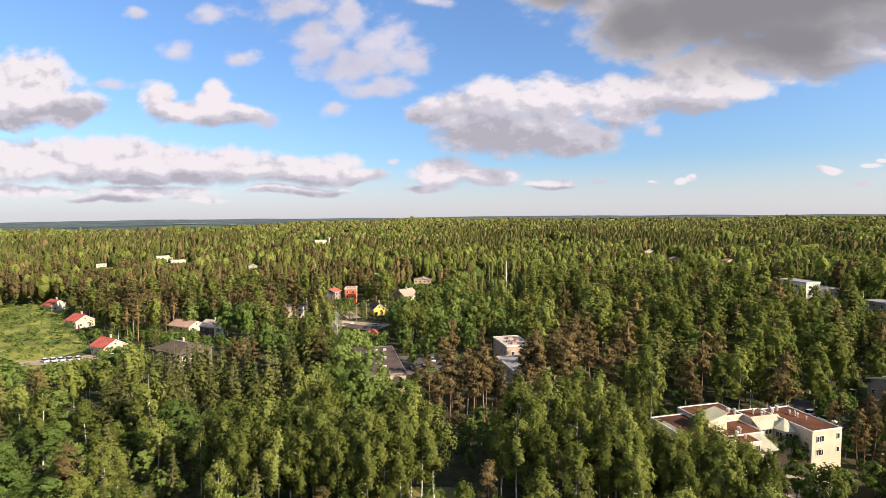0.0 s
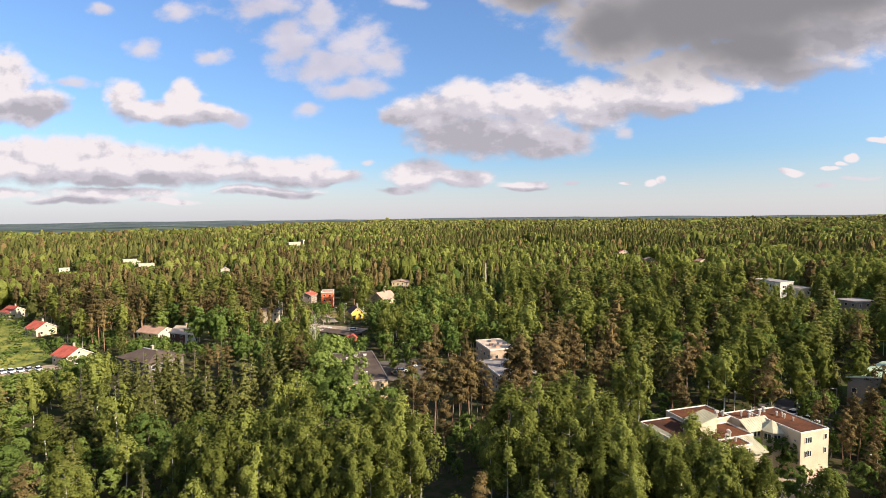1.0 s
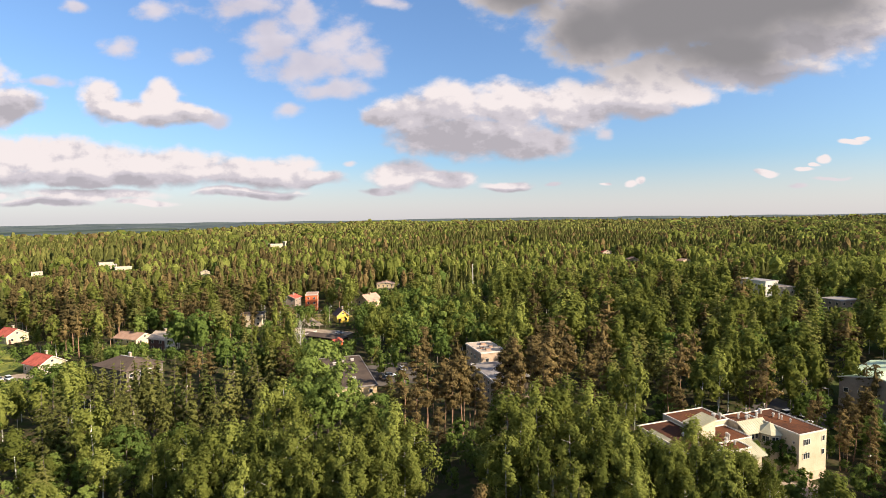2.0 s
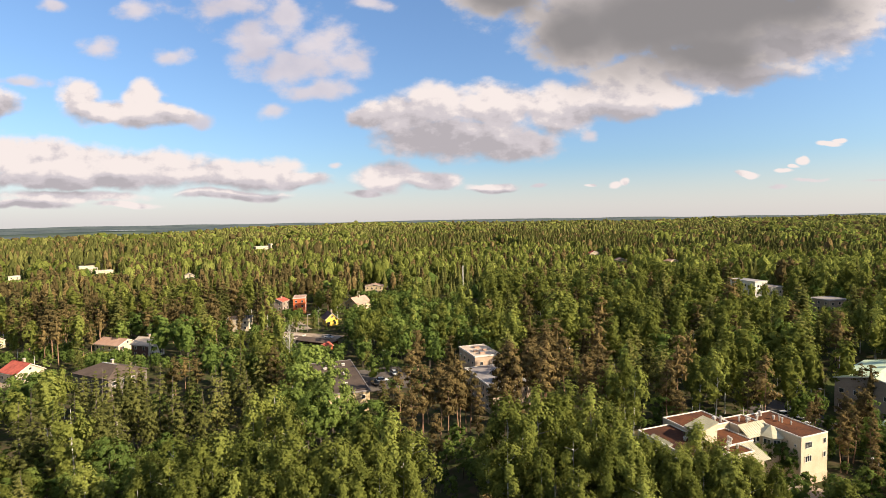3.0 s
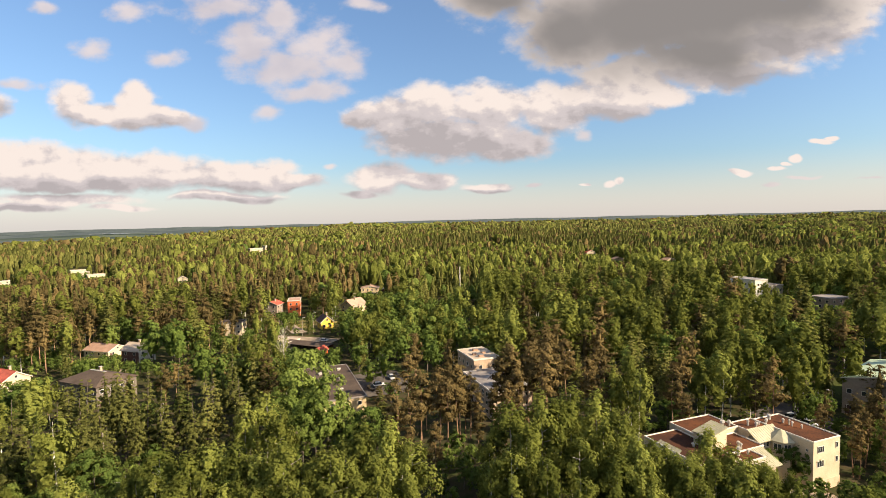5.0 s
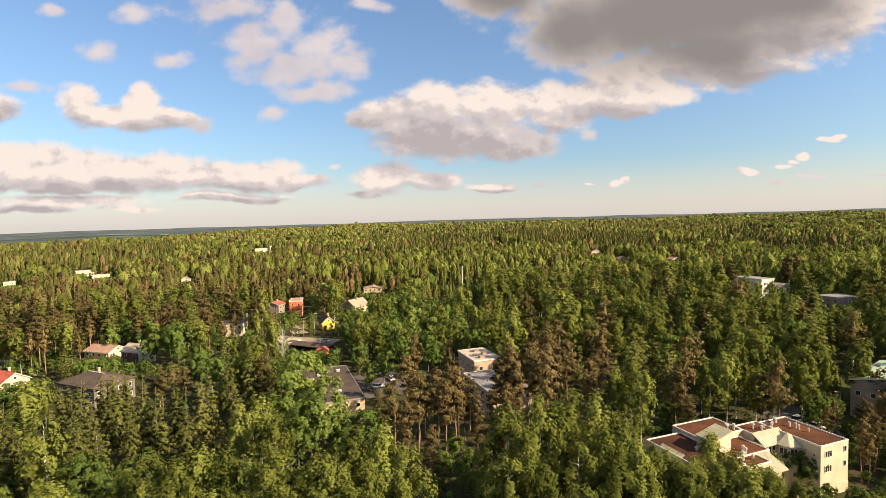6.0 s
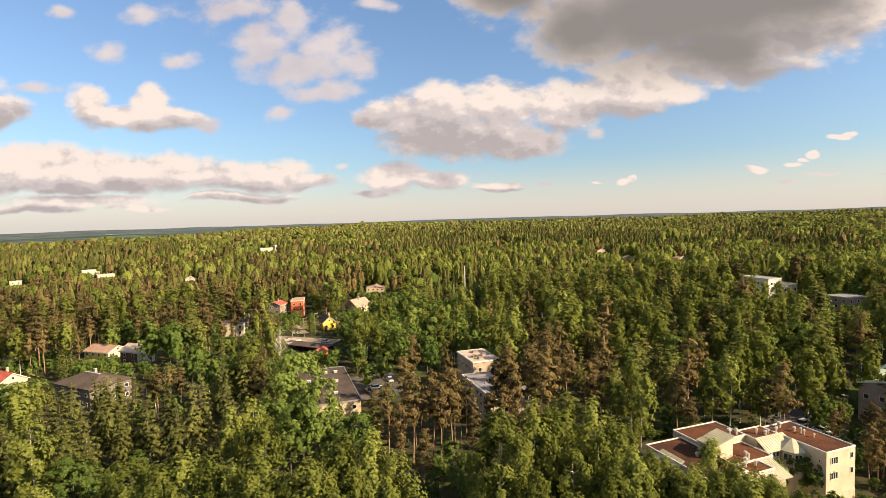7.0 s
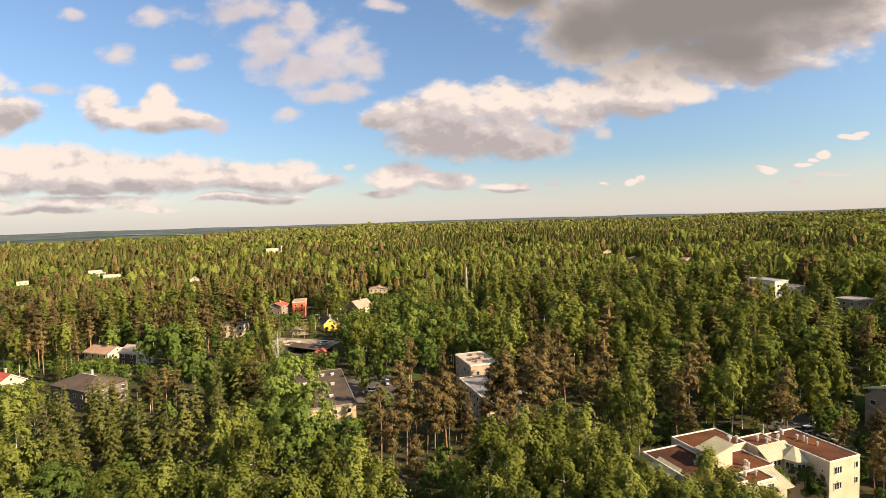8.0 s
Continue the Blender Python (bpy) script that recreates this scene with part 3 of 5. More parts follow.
part("end_wall", gable_body(7.9, 0.08, 5.58, 2.1), M["white_paint"], two_tone, "white rendered gable wall", pose(0, -4.5, 0))
house(-112, 167, 66, 13, 18, 6.6, 2.4, "shaded_wall", "dark_felt", "grey rendered house with a dark hipped roof", "hip", 2)
house(-107, 262, 8, 11, 9, 6.2, 0, "plaster", "dark_felt", "white two-storey house with a flat dark roof", "flat", 2)
house(-91, 315, 12, 7, 13, 9.4, 0, "orange", "brown_roof", "orange-red rendered block with a flat roof", "flat", 3)
house(-101, 307, -10, 8, 8, 8.4, 1.6, "grey_wall", "red_tile", "grey three-storey house with a red roof", "gable", 3)
house(-63, 273, 28, 6.6, 8.5, 3.8, 2.9, "yellow", "brown_wood", "bright yellow wooden cottage with a dark roof")
house(-56, 320, -30, 9.5, 13, 4.6, 3.6, "cream", "brown_roof", "cream two-storey gabled house with a tan roof", storeys=2)
house(-56, 392, 5, 13, 9, 5.6, 1.4, "cream", "brown_roof", "cream villa with a shallow tan roof", "gable", 2)
house(-42, 396, 0, 9, 8, 4.0, 1.2, "brown_wood", "grey_roof", "low dark wooden outbuilding with grey roof", chimney=False)
house(-35.6, 161, 20, 15, 35, 5.8, 0, "cream", "dark_felt", "long cream house with a flat dark felt roof", "flat", 2)
house(15, 153, 20, 12, 21, 8.0, 0, "tan_wall", "grey_roof", "tan brick apartment block with a flat grey roof", "flat", 3, step=2.6)
house(11, 172, 20, 9, 14, 11.0, 0, "tan_wall", "pale_roof", "tan brick apartment block with a pale flat roof", "flat", 3)
house(122, 141, -53, 16, 26, 9.4, 1.8, "grey_wall", "green_roof", "grey hall building with a pale green roof", storeys=2, chimney=False)
house(114, 123, -53, 9, 14, 3.6, 1.2, "grey_wall", "green_roof", "low annex with a pale green roof", chimney=False)
house(156, 267, 18, 8, 15, 13.8, 0, "white_paint", "grey_roof", "white four-storey block with a flat roof", "flat", 4)
house(174, 286, 18, 10, 18, 8.0, 0, "white_paint", "pale_roof", "white two-storey wing with a pale flat roof", "flat", 2)
house(178, 240, 15, 12, 10, 8.0, 0, "grey_wall", "grey_roof", "grey apartment block with a flat roof", "flat", 3)

# roof fittings of the long dark-roofed house
for fx, fy in ((-38.6, 172), (-35.6, 173), (-30.6, 152), (-40.6, 168), (-41.5, 163), (-33, 163)):
    ob = thing("roof_vent", pose(fx, fy, float(land(-34, 161)) + 6.04, 0, 0, 20), "pale metal roof vent on dark felt", "vent", "vents on the dark roof")
    part("body", box(-0.5, 0.5, -0.4, 0.4, 0, 0.6, 0.04), M["zinc"], ob)
    part("cap", box(-0.6, 0.6, -0.5, 0.5, 0.6, 0.7), M["white_paint"], ob)

# boxes on the pale roof of the brick block
for fx, fy, fw in ((10.2, 175.0, 0.9), (12.6, 171.5, 0.7), (9.6, 169.5, 0.6), (11.6, 167.6, 0.8)):
    ob = thing("roof_vent", pose(fx, fy, float(land(11, 172)) + 11.24, 0, 0, 20), "brown metal ventilation box on the pale roof", "vent", "vents on the pale roof")
    part("body", box(-fw, fw, -0.5, 0.5, 0, 0.7, 0.05), M["brown_roof"], ob)
    part("cap", box(-fw - 0.1, fw + 0.1, -0.6, 0.6, 0.7, 0.8), M["grey_roof"], ob)

# ---------------------------------------------------------------- care home
CARE_Z = 3.0
care = thing("care_home", pose(72.0, 101.4, CARE_Z, 0, 0, 21.2), "cream-white rendered care home with brown felt roofs", "building")


def wing(a0, a1, b0, b1, h, wall="plaster", roof="brown_felt", cap=0.28):
    part("wall", box(a0, a1, b0, b1, -2.0, h), M[wall], care)
    part("roof", box(a0 + 0.19, a1 - 0.19, b0 + 0.19, b1 - 0.19, h + 0.01, h + 0.08), M[roof], care)
    for x0, x1, y0, y1 in ((a0 - 0.04, a1 + 0.04, b0 - 0.04, b0 + 0.18), (a0 - 0.04, a1 + 0.04, b1 - 0.18, b1 + 0.04), (a0 - 0.04, a0 + 0.18, b0 + 0.19, b1 - 0.19), (a1 - 0.18, a1 + 0.04, b0 + 0.19, b1 - 0.19)):
        part("parapet", box(x0, x1, y0, y1, h + 0.005, h + cap, 0.03), M["white_paint"], care)


wing(0.0, 7.9, 0.0, 13.0, 9.6)
wing(-6.3, -0.01, 9.0, 13.7, 9.6)
wing(-17.6, -6.31, 11.51, 19.0, 9.6)
wing(-17.6, -7.6, 4.61, 11.5, 8.5)
wing(-17.6, -11.8, 1.0, 4.6, 8.5)
wing(-26.4, -17.61, 1.5, 16.9, 8.9)
part("plinth", box(-0.05, 7.95, -0.06, 13.05, -2.0, 1.6), M["plinth"], care)


def shed_roof(a0, a1, b0, b1, z_lo, z_hi, down, mat="olive_roof", ribs=6):
    """A sheet-metal roof that falls to one side, with standing seams."""
    z = {"-a": (z_lo, z_hi, z_hi, z_lo), "+a": (z_hi, z_lo, z_lo, z_hi), "-b": (z_lo, z_lo, z_hi, z_hi)}[down]
    ring = [(a0, b0, z[0]), (a1, b0, z[1]), (a1, b1, z[2]), (a0, b1, z[3])]
    r = part("shed_roof", slab(ring, 0.16), M[mat], care)
    for i in range(ribs):
        f = (i + 0.5) / ribs
        if down in ("-a", "+a"):
            y = b0 + (b1 - b0) * f
            q = [(a0, y - 0.04, z[0] + 0.08), (a1, y - 0.04, z[1] + 0.08), (a1, y + 0.04, z[1] + 0.08), (a0, y + 0.04, z[0] + 0.08)]
        else:
            x = a0 + (a1 - a0) * f
            q = [(x - 0.04, b0, z_lo + 0.08), (x + 0.04, b0, z_lo + 0.08), (x + 0.04, b1, z_hi + 0.08), (x - 0.04, b1, z_hi + 0.08)]
        part("seam", slab(q, 0.09), M[mat], r)


# stair tower with a roof that falls to one side
bm = bmesh.new()
ring = [(-19.7, 6.9, 11.4), (-15.0, 6.9, 12.6), (-15.0, 10.6, 12.6), (-19.7, 10.6, 11.4)]
slab(ring, 3.6, bm)
part("tower", bm, M["plaster"], care)
shed_roof(-19.95, -14.8, 6.7, 10.8, 11.45, 12.8, "-a", "olive_roof", 9)
# canopies over the garden doors
part("canopy_wall", box(-29.0, -26.41, 8.6, 13.0, -2, 6.6), M["plaster"], care)
shed_roof(-30.0, -25.4, 8.0, 13.6, 6.9, 9.5, "-a", "cream_roof", 8)
part("canopy_wall", box(-11.5, -8.8, 1.2, 4.6, -2, 6.7), M["plaster"], care)
shed_roof(-11.79, -8.3, 0.2, 4.6, 6.9, 8.6, "-b", "cream_roof", 7)
# glazed gallery and bay in the corner of the court
part("gallery_wall", box(-6.3, -0.01, 6.9, 8.99, -2, 8.3), M["plaster"], care)
shed_roof(-6.9, 0.6, 6.2, 8.95, 8.4, 10.2, "-b", "cream_roof", 12)
bm = bmesh.new()
tube(-0.6, 6.2, -2.0, 8.3, 2.4, 2.4, 8, bm)
bay = part("bay", bm, M["plaster"], care)
bm = bmesh.new()
tube(-0.6, 6.2, 8.3, 8.42, 2.9, 2.9, 8, bm)
tube(-0.6, 6.2, 8.42, 10.3, 2.85, 0.05, 8, bm)
part("bay_roof", bm, M["cream_roof"], bay)
for k in (4, 5, 6, 7):
    a = math.pi / 4 * k + math.pi / 8
    window(care, -0.6 + 2.23 * math.cos(a), 6.2 + 2.23 * math.sin(a), 7.2, 1.45, 1.4, math.degrees(a) + 90, 2)
for k in range(4):
    window(care, -5.6 + k * 1.05, 6.89, 7.4, 0.85, 1.2, 0, 1)
for z in (8.0, 5.1):
    window(care, 2.1, -0.01, z, 1.9, 1.35, 0, 3)
    window(care, 6.9, -0.01, z + 0.2, 0.8, 1.2, 0, 1)
    window(care, -0.01, 1.2, z - 0.3, 0.5, 0.6, 270)
for z in (7.3, 4.3):
    for k in range(3):
        window(care, -16.6 + k * 1.9, 0.99, z, 1.2, 1.4, 0, 2)
        window(care, -26.41, 8.0 + k * 2.6, z, 1.3, 1.4, 270, 2)
for z in (7.0, 4.0):
    for k in range(4):
        window(care, 7.91, 2.0 + k * 3.0, z, 1.3, 1.4, 90, 2)


def roof_vent(a, b, h, r, z=9.7, cowl=True):
    w = care.matrix_basis @ Vector((a, b, z))
    ob = thing("roof_vent", pose(*w, 0, 0, 21), "pale metal ventilation pipe standing on the felt roof", "vent", "vents on the care home roof")
    h, r = h * 0.85, r * 0.72
    part("pipe", tube(0, 0, -0.05, h, r, r, 8), M["zinc"], ob)
    if cowl:
        part("cowl", tube(0, 0, h, h + 0.3, r * 1.5, r * 1.1, 8), M["zinc"], ob)


for a, b, h, r in ((-3.8, 11.2, 1.1, 0.28), (-2.6, 10.2, 0.7, 0.34), (-1.4, 10.6, 0.6, 0.3), (0.6, 10.4, 0.7, 0.3), (1.4, 10.9, 0.6, 0.25),
                   (3.4, 11.8, 0.9, 0.5), (4.2, 9.2, 0.7, 0.3), (4.4, 8.0, 1.0, 0.22), (4.2, 7.2, 0.9, 0.22), (4.8, 5.6, 0.6, 0.2),
                   (-8.6, 13.4, 0.8, 0.5), (-7.6, 12.6, 1.1, 0.35)):
    roof_vent(a, b, h, r)
for a, b, h, r in ((-14.6, 4.6, 0.9, 0.4), (-13.2, 5.2, 1.2, 0.3), (-12.4, 6.4, 0.9, 0.35), (-15.8, 3.6, 0.7, 0.35), (-13.8, 3.2, 0.8, 0.3), (-21.0, 9.4, 0.5, 0.35), (-21.4, 4.8, 0.5, 0.3)):
    roof_vent(a, b, h, r, 8.6 if a > -17 else 9.0)

# ---------------------------------------------------------------- street furniture, cars, sheds


def car(x, y, turn, colour):
    ob = thing("car", pose(x, y, float(land(x, y)) + 0.13, 0, 0, turn), colour + " parked car on the yard", "car", "parked cars")
    bm = box(-0.88, 0.88, -2.1, 2.1, 0.3, 0.85, 0.12)
    body = part("body", bm, PAINT[colour], ob)
    bm = bmesh.new()
    lo = [bm.verts.new(p) for p in ((-0.8, -1.15, 0.85), (0.8, -1.15, 0.85), (0.8, 1.75, 0.85), (-0.8, 1.75, 0.85))]
    hi = [bm.verts.new(p) for p in ((-0.62, -0.45, 1.42), (0.62, -0.45, 1.42), (0.62, 1.25, 1.42), (-0.62, 1.25, 1.42))]
    for i in range(4):
        bm.faces.new((lo[i], lo[(i + 1) % 4], hi[(i + 1) % 4], hi[i]))
    part("window", bm, M["glass"], body)
    part("roof", box(-0.64, 0.64, -0.48, 1.28, 1.42, 1.48, 0.03), PAINT[colour], body)
    for sx in (-1, 1):
        for sy in (-1.3, 1.3):
            bm = tube(0, 0, -0.1, 0.1, 0.32, 0.32, 12)
            part("wheel", bm, M["tyre"], ob, m=pose(sx * 0.8, sy, 0.32, 0, 90, 0))


for i, (cx, cy, ct, cc) in enumerate((
        (-168, 166, 60, "white"), (-165.5, 167, 60, "white"), (-163, 168, 62, "white"), (-160.3, 169, 60, "silver"), (-157.5, 170, 58, "white"),
        (-24.5, 171, 30, "black"), (-22.5, 174, 110, "white"), (-19, 182, 20, "silver"), (97.5, 139.5, 25, "red"), (94.5, 138, 25, "silver"),
        (91.5, 137, 115, "white"), (93, 132.5, 30, "white"), (88.5, 135, 25, "black"), (-52, 223, 65, "red"), (-56, 240, 70, "silver"))):
    car(cx, cy, ct, cc)


def post_lamp(x, y, h, turn=0):
    ob = thing("street_lamp", pose(x, y, float(land(x, y)), 0, 0, turn), "slim pale street lamp with a short arm", "street lamp", "street lamps")
    part("pole", tube(0, 0, -0.3, h, 0.10, 0.06), M["wood_pole"], ob)
    part("arm", box(-0.05, 1.3, -0.05, 0.05, h - 0.08, h + 0.02), M["zinc"], ob)
    part("head", box(0.9, 1.6, -0.16, 0.16, h - 0.02, h + 0.16, 0.04), M["white_paint"], ob)


for lx, ly, lh, lt in ((73.7, 138.9, 7, 0), (103, 138, 7, 180), (88, 141, 7, 90), (-69.5, 253, 9, 20), (-66, 260, 10, 20), (-101, 257, 8, 0), (-23, 190, 7, 200), (-58, 330, 10, 0), (84, 97, 8, 180)):
    post_lamp(lx, ly, lh, lt)

mast = thing("radio_mast", pose(9.4, 306, float(land(9.4, 306))), "tall white tubular radio mast standing in forest", "mast")
part("pole", tube(0, 0, -0.5, 26.8, 0.40, 0.26, 10), M["white_paint"], mast)
for z in (21.0, 23.6, 25.6):
    part("antenna", box(-0.30, 0.30, -0.42, -0.28, z - 0.8, z + 0.8, 0.03), M["white_paint"], mast)

port = thing("carport", pose(-60, 225, float(land(-60, 225)), 0, 0, -25), "long low carport with dark felt roof", "carport")
part("roof", slab([(-12, -3, 2.7), (12, -3, 2.7), (12, 3, 3.1), (-12, 3, 3.1)], 0.2), M["dark_felt"], port)
part("back_wall", box(-12, 12, 2.7, 2.9, -0.5, 2.85), M["brown_wood"], port)
part("end_wall", box(-12.1, -11.9, -2.9, 2.9, -0.5, 2.62), M["white_paint"], port)
for k in range(7):
    part("post", box(-11.6 + k * 3.86, -11.45 + k * 3.86, -2.9, -2.75, -0.5, 2.5), M["brown_wood"], port)
house(-70, 232, -22, 6, 8, 2.6, 0, "white_paint", "pale_roof", "small white garage with a flat pale roof", "flat", 1, name="garage")
house(-52, 216, -20, 4, 5, 2.2, 1.2, "orange", "red_tile", "small red wooden shed beside the street", chimney=False, name="shed")

# ---------------------------------------------------------------- far houses
for hx, hy, ht, w, l, h, rise, wall, roof, text in (
        (-345, 958, 40, 28, 13, 8, 0, "plaster", "pale_roof", "far white apartment block among woods"),
        (-318, 940, 40, 14, 12, 13, 0, "plaster", "pale_roof", "far white tower block among woods"),
        (-355, 529, 40, 15, 10, 7, 0, "plaster", "pale_roof", "white flat-roofed house deep in the woods"),
        (-372, 536, 40, 9, 8, 9, 0, "plaster", "pale_roof", "white flat-roofed house deep in the woods"),
        (-423, 600, 40, 15, 9, 5, 0, "plaster", "pale_roof", "white flat-roofed house deep in the woods"),
        (-421, 496, 40, 9, 9, 6, 0, "plaster", "grey_roof", "white flat-roofed house deep in the woods"),
        (202, 720, 10, 14, 10, 7, 3, "plaster", "red_tile", "far white house with a red roof"),
        (255, 690, 10, 12, 10, 7, 3, "orange", "red_tile", "far brick-red house in the woods"),
        (-240, 476, 30, 8, 9, 7, 2, "plaster", "pale_roof", "far white gabled house in the woods"),
        (-120, 420, 10, 8, 9, 7, 2, "plaster", "grey_roof", "far white gabled house in the woods"),
        (260, 330, 20, 8, 9, 8, 2, "plaster", "grey_roof", "far white gabled house in the woods"),
        (237, 550, 20, 12, 9, 8, 2, "cream", "brown_roof", "far cream house in the woods"),
        (192, 576, 0, 12, 9, 8, 2, "cream", "brown_roof", "far cream house in the woods")):
    house(hx, hy, ht, w, l, h, max(rise, 0.2), wall, roof, text, "gable" if rise else "flat", max(1, int(h / 3)), chimney=False, step=4.0)

# ---------------------------------------------------------------- trees
rng = np.random.default_rng(7)


def boughs(n, count, foot, top, r, prof, rise, droop, inner, twist=2.4):
    """Centres of leaf clumps strung along limbs of uneven reach that leave the trunk all round."""
    t = (np.arange(count) + rng.uniform(-0.4, 0.4, count)) / count
    a = np.arange(count) * twist + rng.normal(size=count) * 0.45
    reach = r * np.interp(t, np.linspace(0, 1, len(prof)), prof) * rng.uniform(0.68, 1.16, count)
    k = rng.choice(count, n, p=(reach + 0.5) / (reach + 0.5).sum())
    f = inner + (1 - inner) * rng.uniform(0, 1, n) ** 0.75
    rad = reach[k] * f
    z = foot + (top - foot) * t[k] + rise * rad - droop * reach[k] * f ** 3
    return np.c_[rad * np.cos(a[k]), rad * np.sin(a[k]), np.minimum(z, top + 0.2)]


def clumps_birch(n, r):
    p = boughs(n, 26, 6.0, 19.6, r, (0.5, 0.88, 1.0, 0.98, 0.85, 0.58, 0.14), 0.45, 0.35, 0.3)
    return p, np.full((n, 3), 0.34) * (1, 1, 2.0)


def clumps_broadleaf(n, r):
    lobes = 19
    i = np.arange(lobes) + 0.5
    zc, az = 1 - 1.75 * i / lobes, i * 2.4 + rng.normal(size=lobes) * 0.3
    side = np.sqrt(np.maximum(1 - zc * zc, 0))
    c = np.c_[side * np.cos(az), side * np.sin(az), zc] * rng.uniform(0.52, 0.8, (lobes, 1))
    k = rng.integers(lobes, size=n)
    q = rng.normal(size=(n, 3)) + c[k] * 1.3 + (0, 0, 0.5)
    q /= np.linalg.norm(q, axis=1)[:, None]
    p = (c[k] + q * rng.uniform(0.26, 0.40, lobes)[k][:, None]) * (r, r, 8.0) + (0, 0, 11.8)
    return p, np.full((n, 3), 0.40)


def clumps_pine(n, r):
    p = boughs(n, 19, 8.6, 19.4, r, (0.55, 1.0, 1.05, 0.9, 0.8, 0.55, 0.15), 0.12, 0.0, 0.35)
    return p, np.full((n, 3), 0.42) * (1, 1, 0.55)


def clumps_spruce(n, r):
    tiers = 14
    t = 1 - np.sqrt(rng.uniform(0, 1, n))
    k = np.floor(t * tiers)
    t = (k + 0.07 * rng.uniform(-1, 1, n)) / tiers
    b = rng.integers(6, size=n)
    a = 2 * np.pi * (b + 0.37 * k) / 6 + rng.normal(size=n) * 0.09
    reach = 0.85 + 0.3 * np.sin(b * 2.4 + k * 1.7)
    q = rng.uniform(0.12, 1, n) ** 0.75
    rad = (r * (1 - t) ** 0.8 + 0.1) * q * reach
    return np.c_[rad * np.cos(a), rad * np.sin(a), 4.4 + 15.4 * t - 0.5 * rad], np.full((n, 3), 0.15) * (1, 1, 0.9)


SHAPE = {"birch": (clumps_birch, 3.3), "broadleaf": (clumps_broadleaf, 5.2), "pine": (clumps_pine, 2.3), "spruce": (clumps_spruce, 3.1)}
LEAF_UP = {"birch": 0.2, "broadleaf": 0.35, "pine": 0.6, "spruce": 0.5}


def leaves(species, clumps, per, size):
    """Many small leaf sprays, gathered in clumps: three-cornered blades that face out of their clump, each an island."""
    make, r = SHAPE[species]
    c, s = make(clumps, r * rng.uniform(0.88, 1.12))
    off = rng.normal(size=(clumps * per, 3))
    p = np.repeat(c, per, 0) + off * np.repeat(s, per, 0)
    n = len(p)
    out = p * (1, 1, 0.25) - (0, 0, p[:, 2].mean() * 0.25)
    out /= np.linalg.norm(out, axis=1)[:, None] + 1e-6
    off /= np.linalg.norm(off, axis=1)[:, None] + 1e-6
    nrm = rng.normal(size=(n, 3)) * 0.16 + out * 0.95 + off * 0.5 + (0, 0, LEAF_UP[species])
    nrm /= np.linalg.norm(nrm, axis=1)[:, None]
    u = np.cross(nrm, rng.normal(size=(n, 3)))
    u /= np.linalg.norm(u, axis=1)[:, None] + 1e-6
    v = np.cross(nrm, u)
    k = size * rng.uniform(0.6, 1.35, (n, 1))
    verts = np.stack([p - u * k - v * k * 0.5, p + u * k - v * k * 0.5, p + v * k * 1.1], 1).reshape(-1, 3)
    return verts, np.arange(n * 3).reshape(-1, 3)


def trunk_bmesh(species, limbs):
    bm = bmesh.new()
    top = {"birch": 18.5, "broadleaf": 13.5, "pine": 18.5, "spruce": 19.3}[species]
    r0 = {"birch": 0.17, "broadleaf": 0.30, "pine": 0.19, "spruce": 0.21}[species]
    bend = rng.normal(size=2) * 0.35
    zs = [-0.6, top * 0.3, top * 0.65, top]
    rings = []
    for z in zs:
        f = z / top
        o = bend * math.sin(max(f, 0) * 2.6)
        rr = r0 * (1 - 0.85 * max(f, 0))
        rings.append([bm.verts.new((o[0] + rr * math.cos(a), o[1] + rr * math.sin(a), z)) for a in (2 * math.pi * i / 6 for i in range(6))])
    for lo, hi in zip(rings, rings[1:]):
        for i in range(6):
            bm.faces.new((lo[i], lo[(i + 1) % 6], hi[(i + 1) % 6], hi[i]))
    for _ in range(limbs):
        z, a = rng.uniform(0.4, 0.85) * top, rng.uniform(0, 2 * math.pi)
        o = bend * math.sin(z / top * 2.6)
        ln = SHAPE[species][1] * rng.uniform(0.5, 0.85)
        rise = {"birch": 1.6, "broadleaf": 1.8, "pine": 0.3, "spruce": -0.5}[species]
        b = Vector((o[0], o[1], z))
        tip = b + Vector((ln * math.cos(a), ln * math.sin(a), rise))
        w = Vector((-math.sin(a), math.cos(a), 0)) * 0.05
        h = Vector((0, 0, 0.06))
        base = [bm.verts.new(b + q) for q in (w, h, -w, -h)]
        end = bm.verts.new(tip)
        for i in range(4):
            bm.faces.new((base[i], base[(i + 1) % 4], end))
    return bm


LABEL = {
    "birch": "tall birch with pale trunk and fresh green leaves",
    "broadleaf": "round-crowned broadleaf tree in deep green leaf",
    "pine": "tall pine with rust-brown sunlit needles and bare trunk",
    "spruce": "dark green spruce with drooping tiers of branches",
}
DETAIL = {  # clumps, leaves in each, leaf size: nearest trees, trees a little farther off, undergrowth
    "birch": ((170, 26, 0.22), (110, 16, 0.32), (40, 12, 0.6)),
    "broadleaf": ((170, 24, 0.26), (120, 16, 0.36), (60, 10, 0.75)),
    "pine": ((110, 28, 0.19), (76, 18, 0.27), (40, 12, 0.5)),
    "spruce": ((600, 8, 0.18), (380, 5, 0.27), (380, 4, 0.32)),
}
FORMS = {}


def tree_form(species, level, variant):
    key = (species, level, variant)
    if key not in FORMS:
        v, q = leaves(species, *DETAIL[species][level])
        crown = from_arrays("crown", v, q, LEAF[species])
        trunk = mesh_of("trunk", trunk_bmesh(species, 9 if level == 0 else 4), BARK[species])
        FORMS[key] = (trunk, crown)
    return FORMS[key]


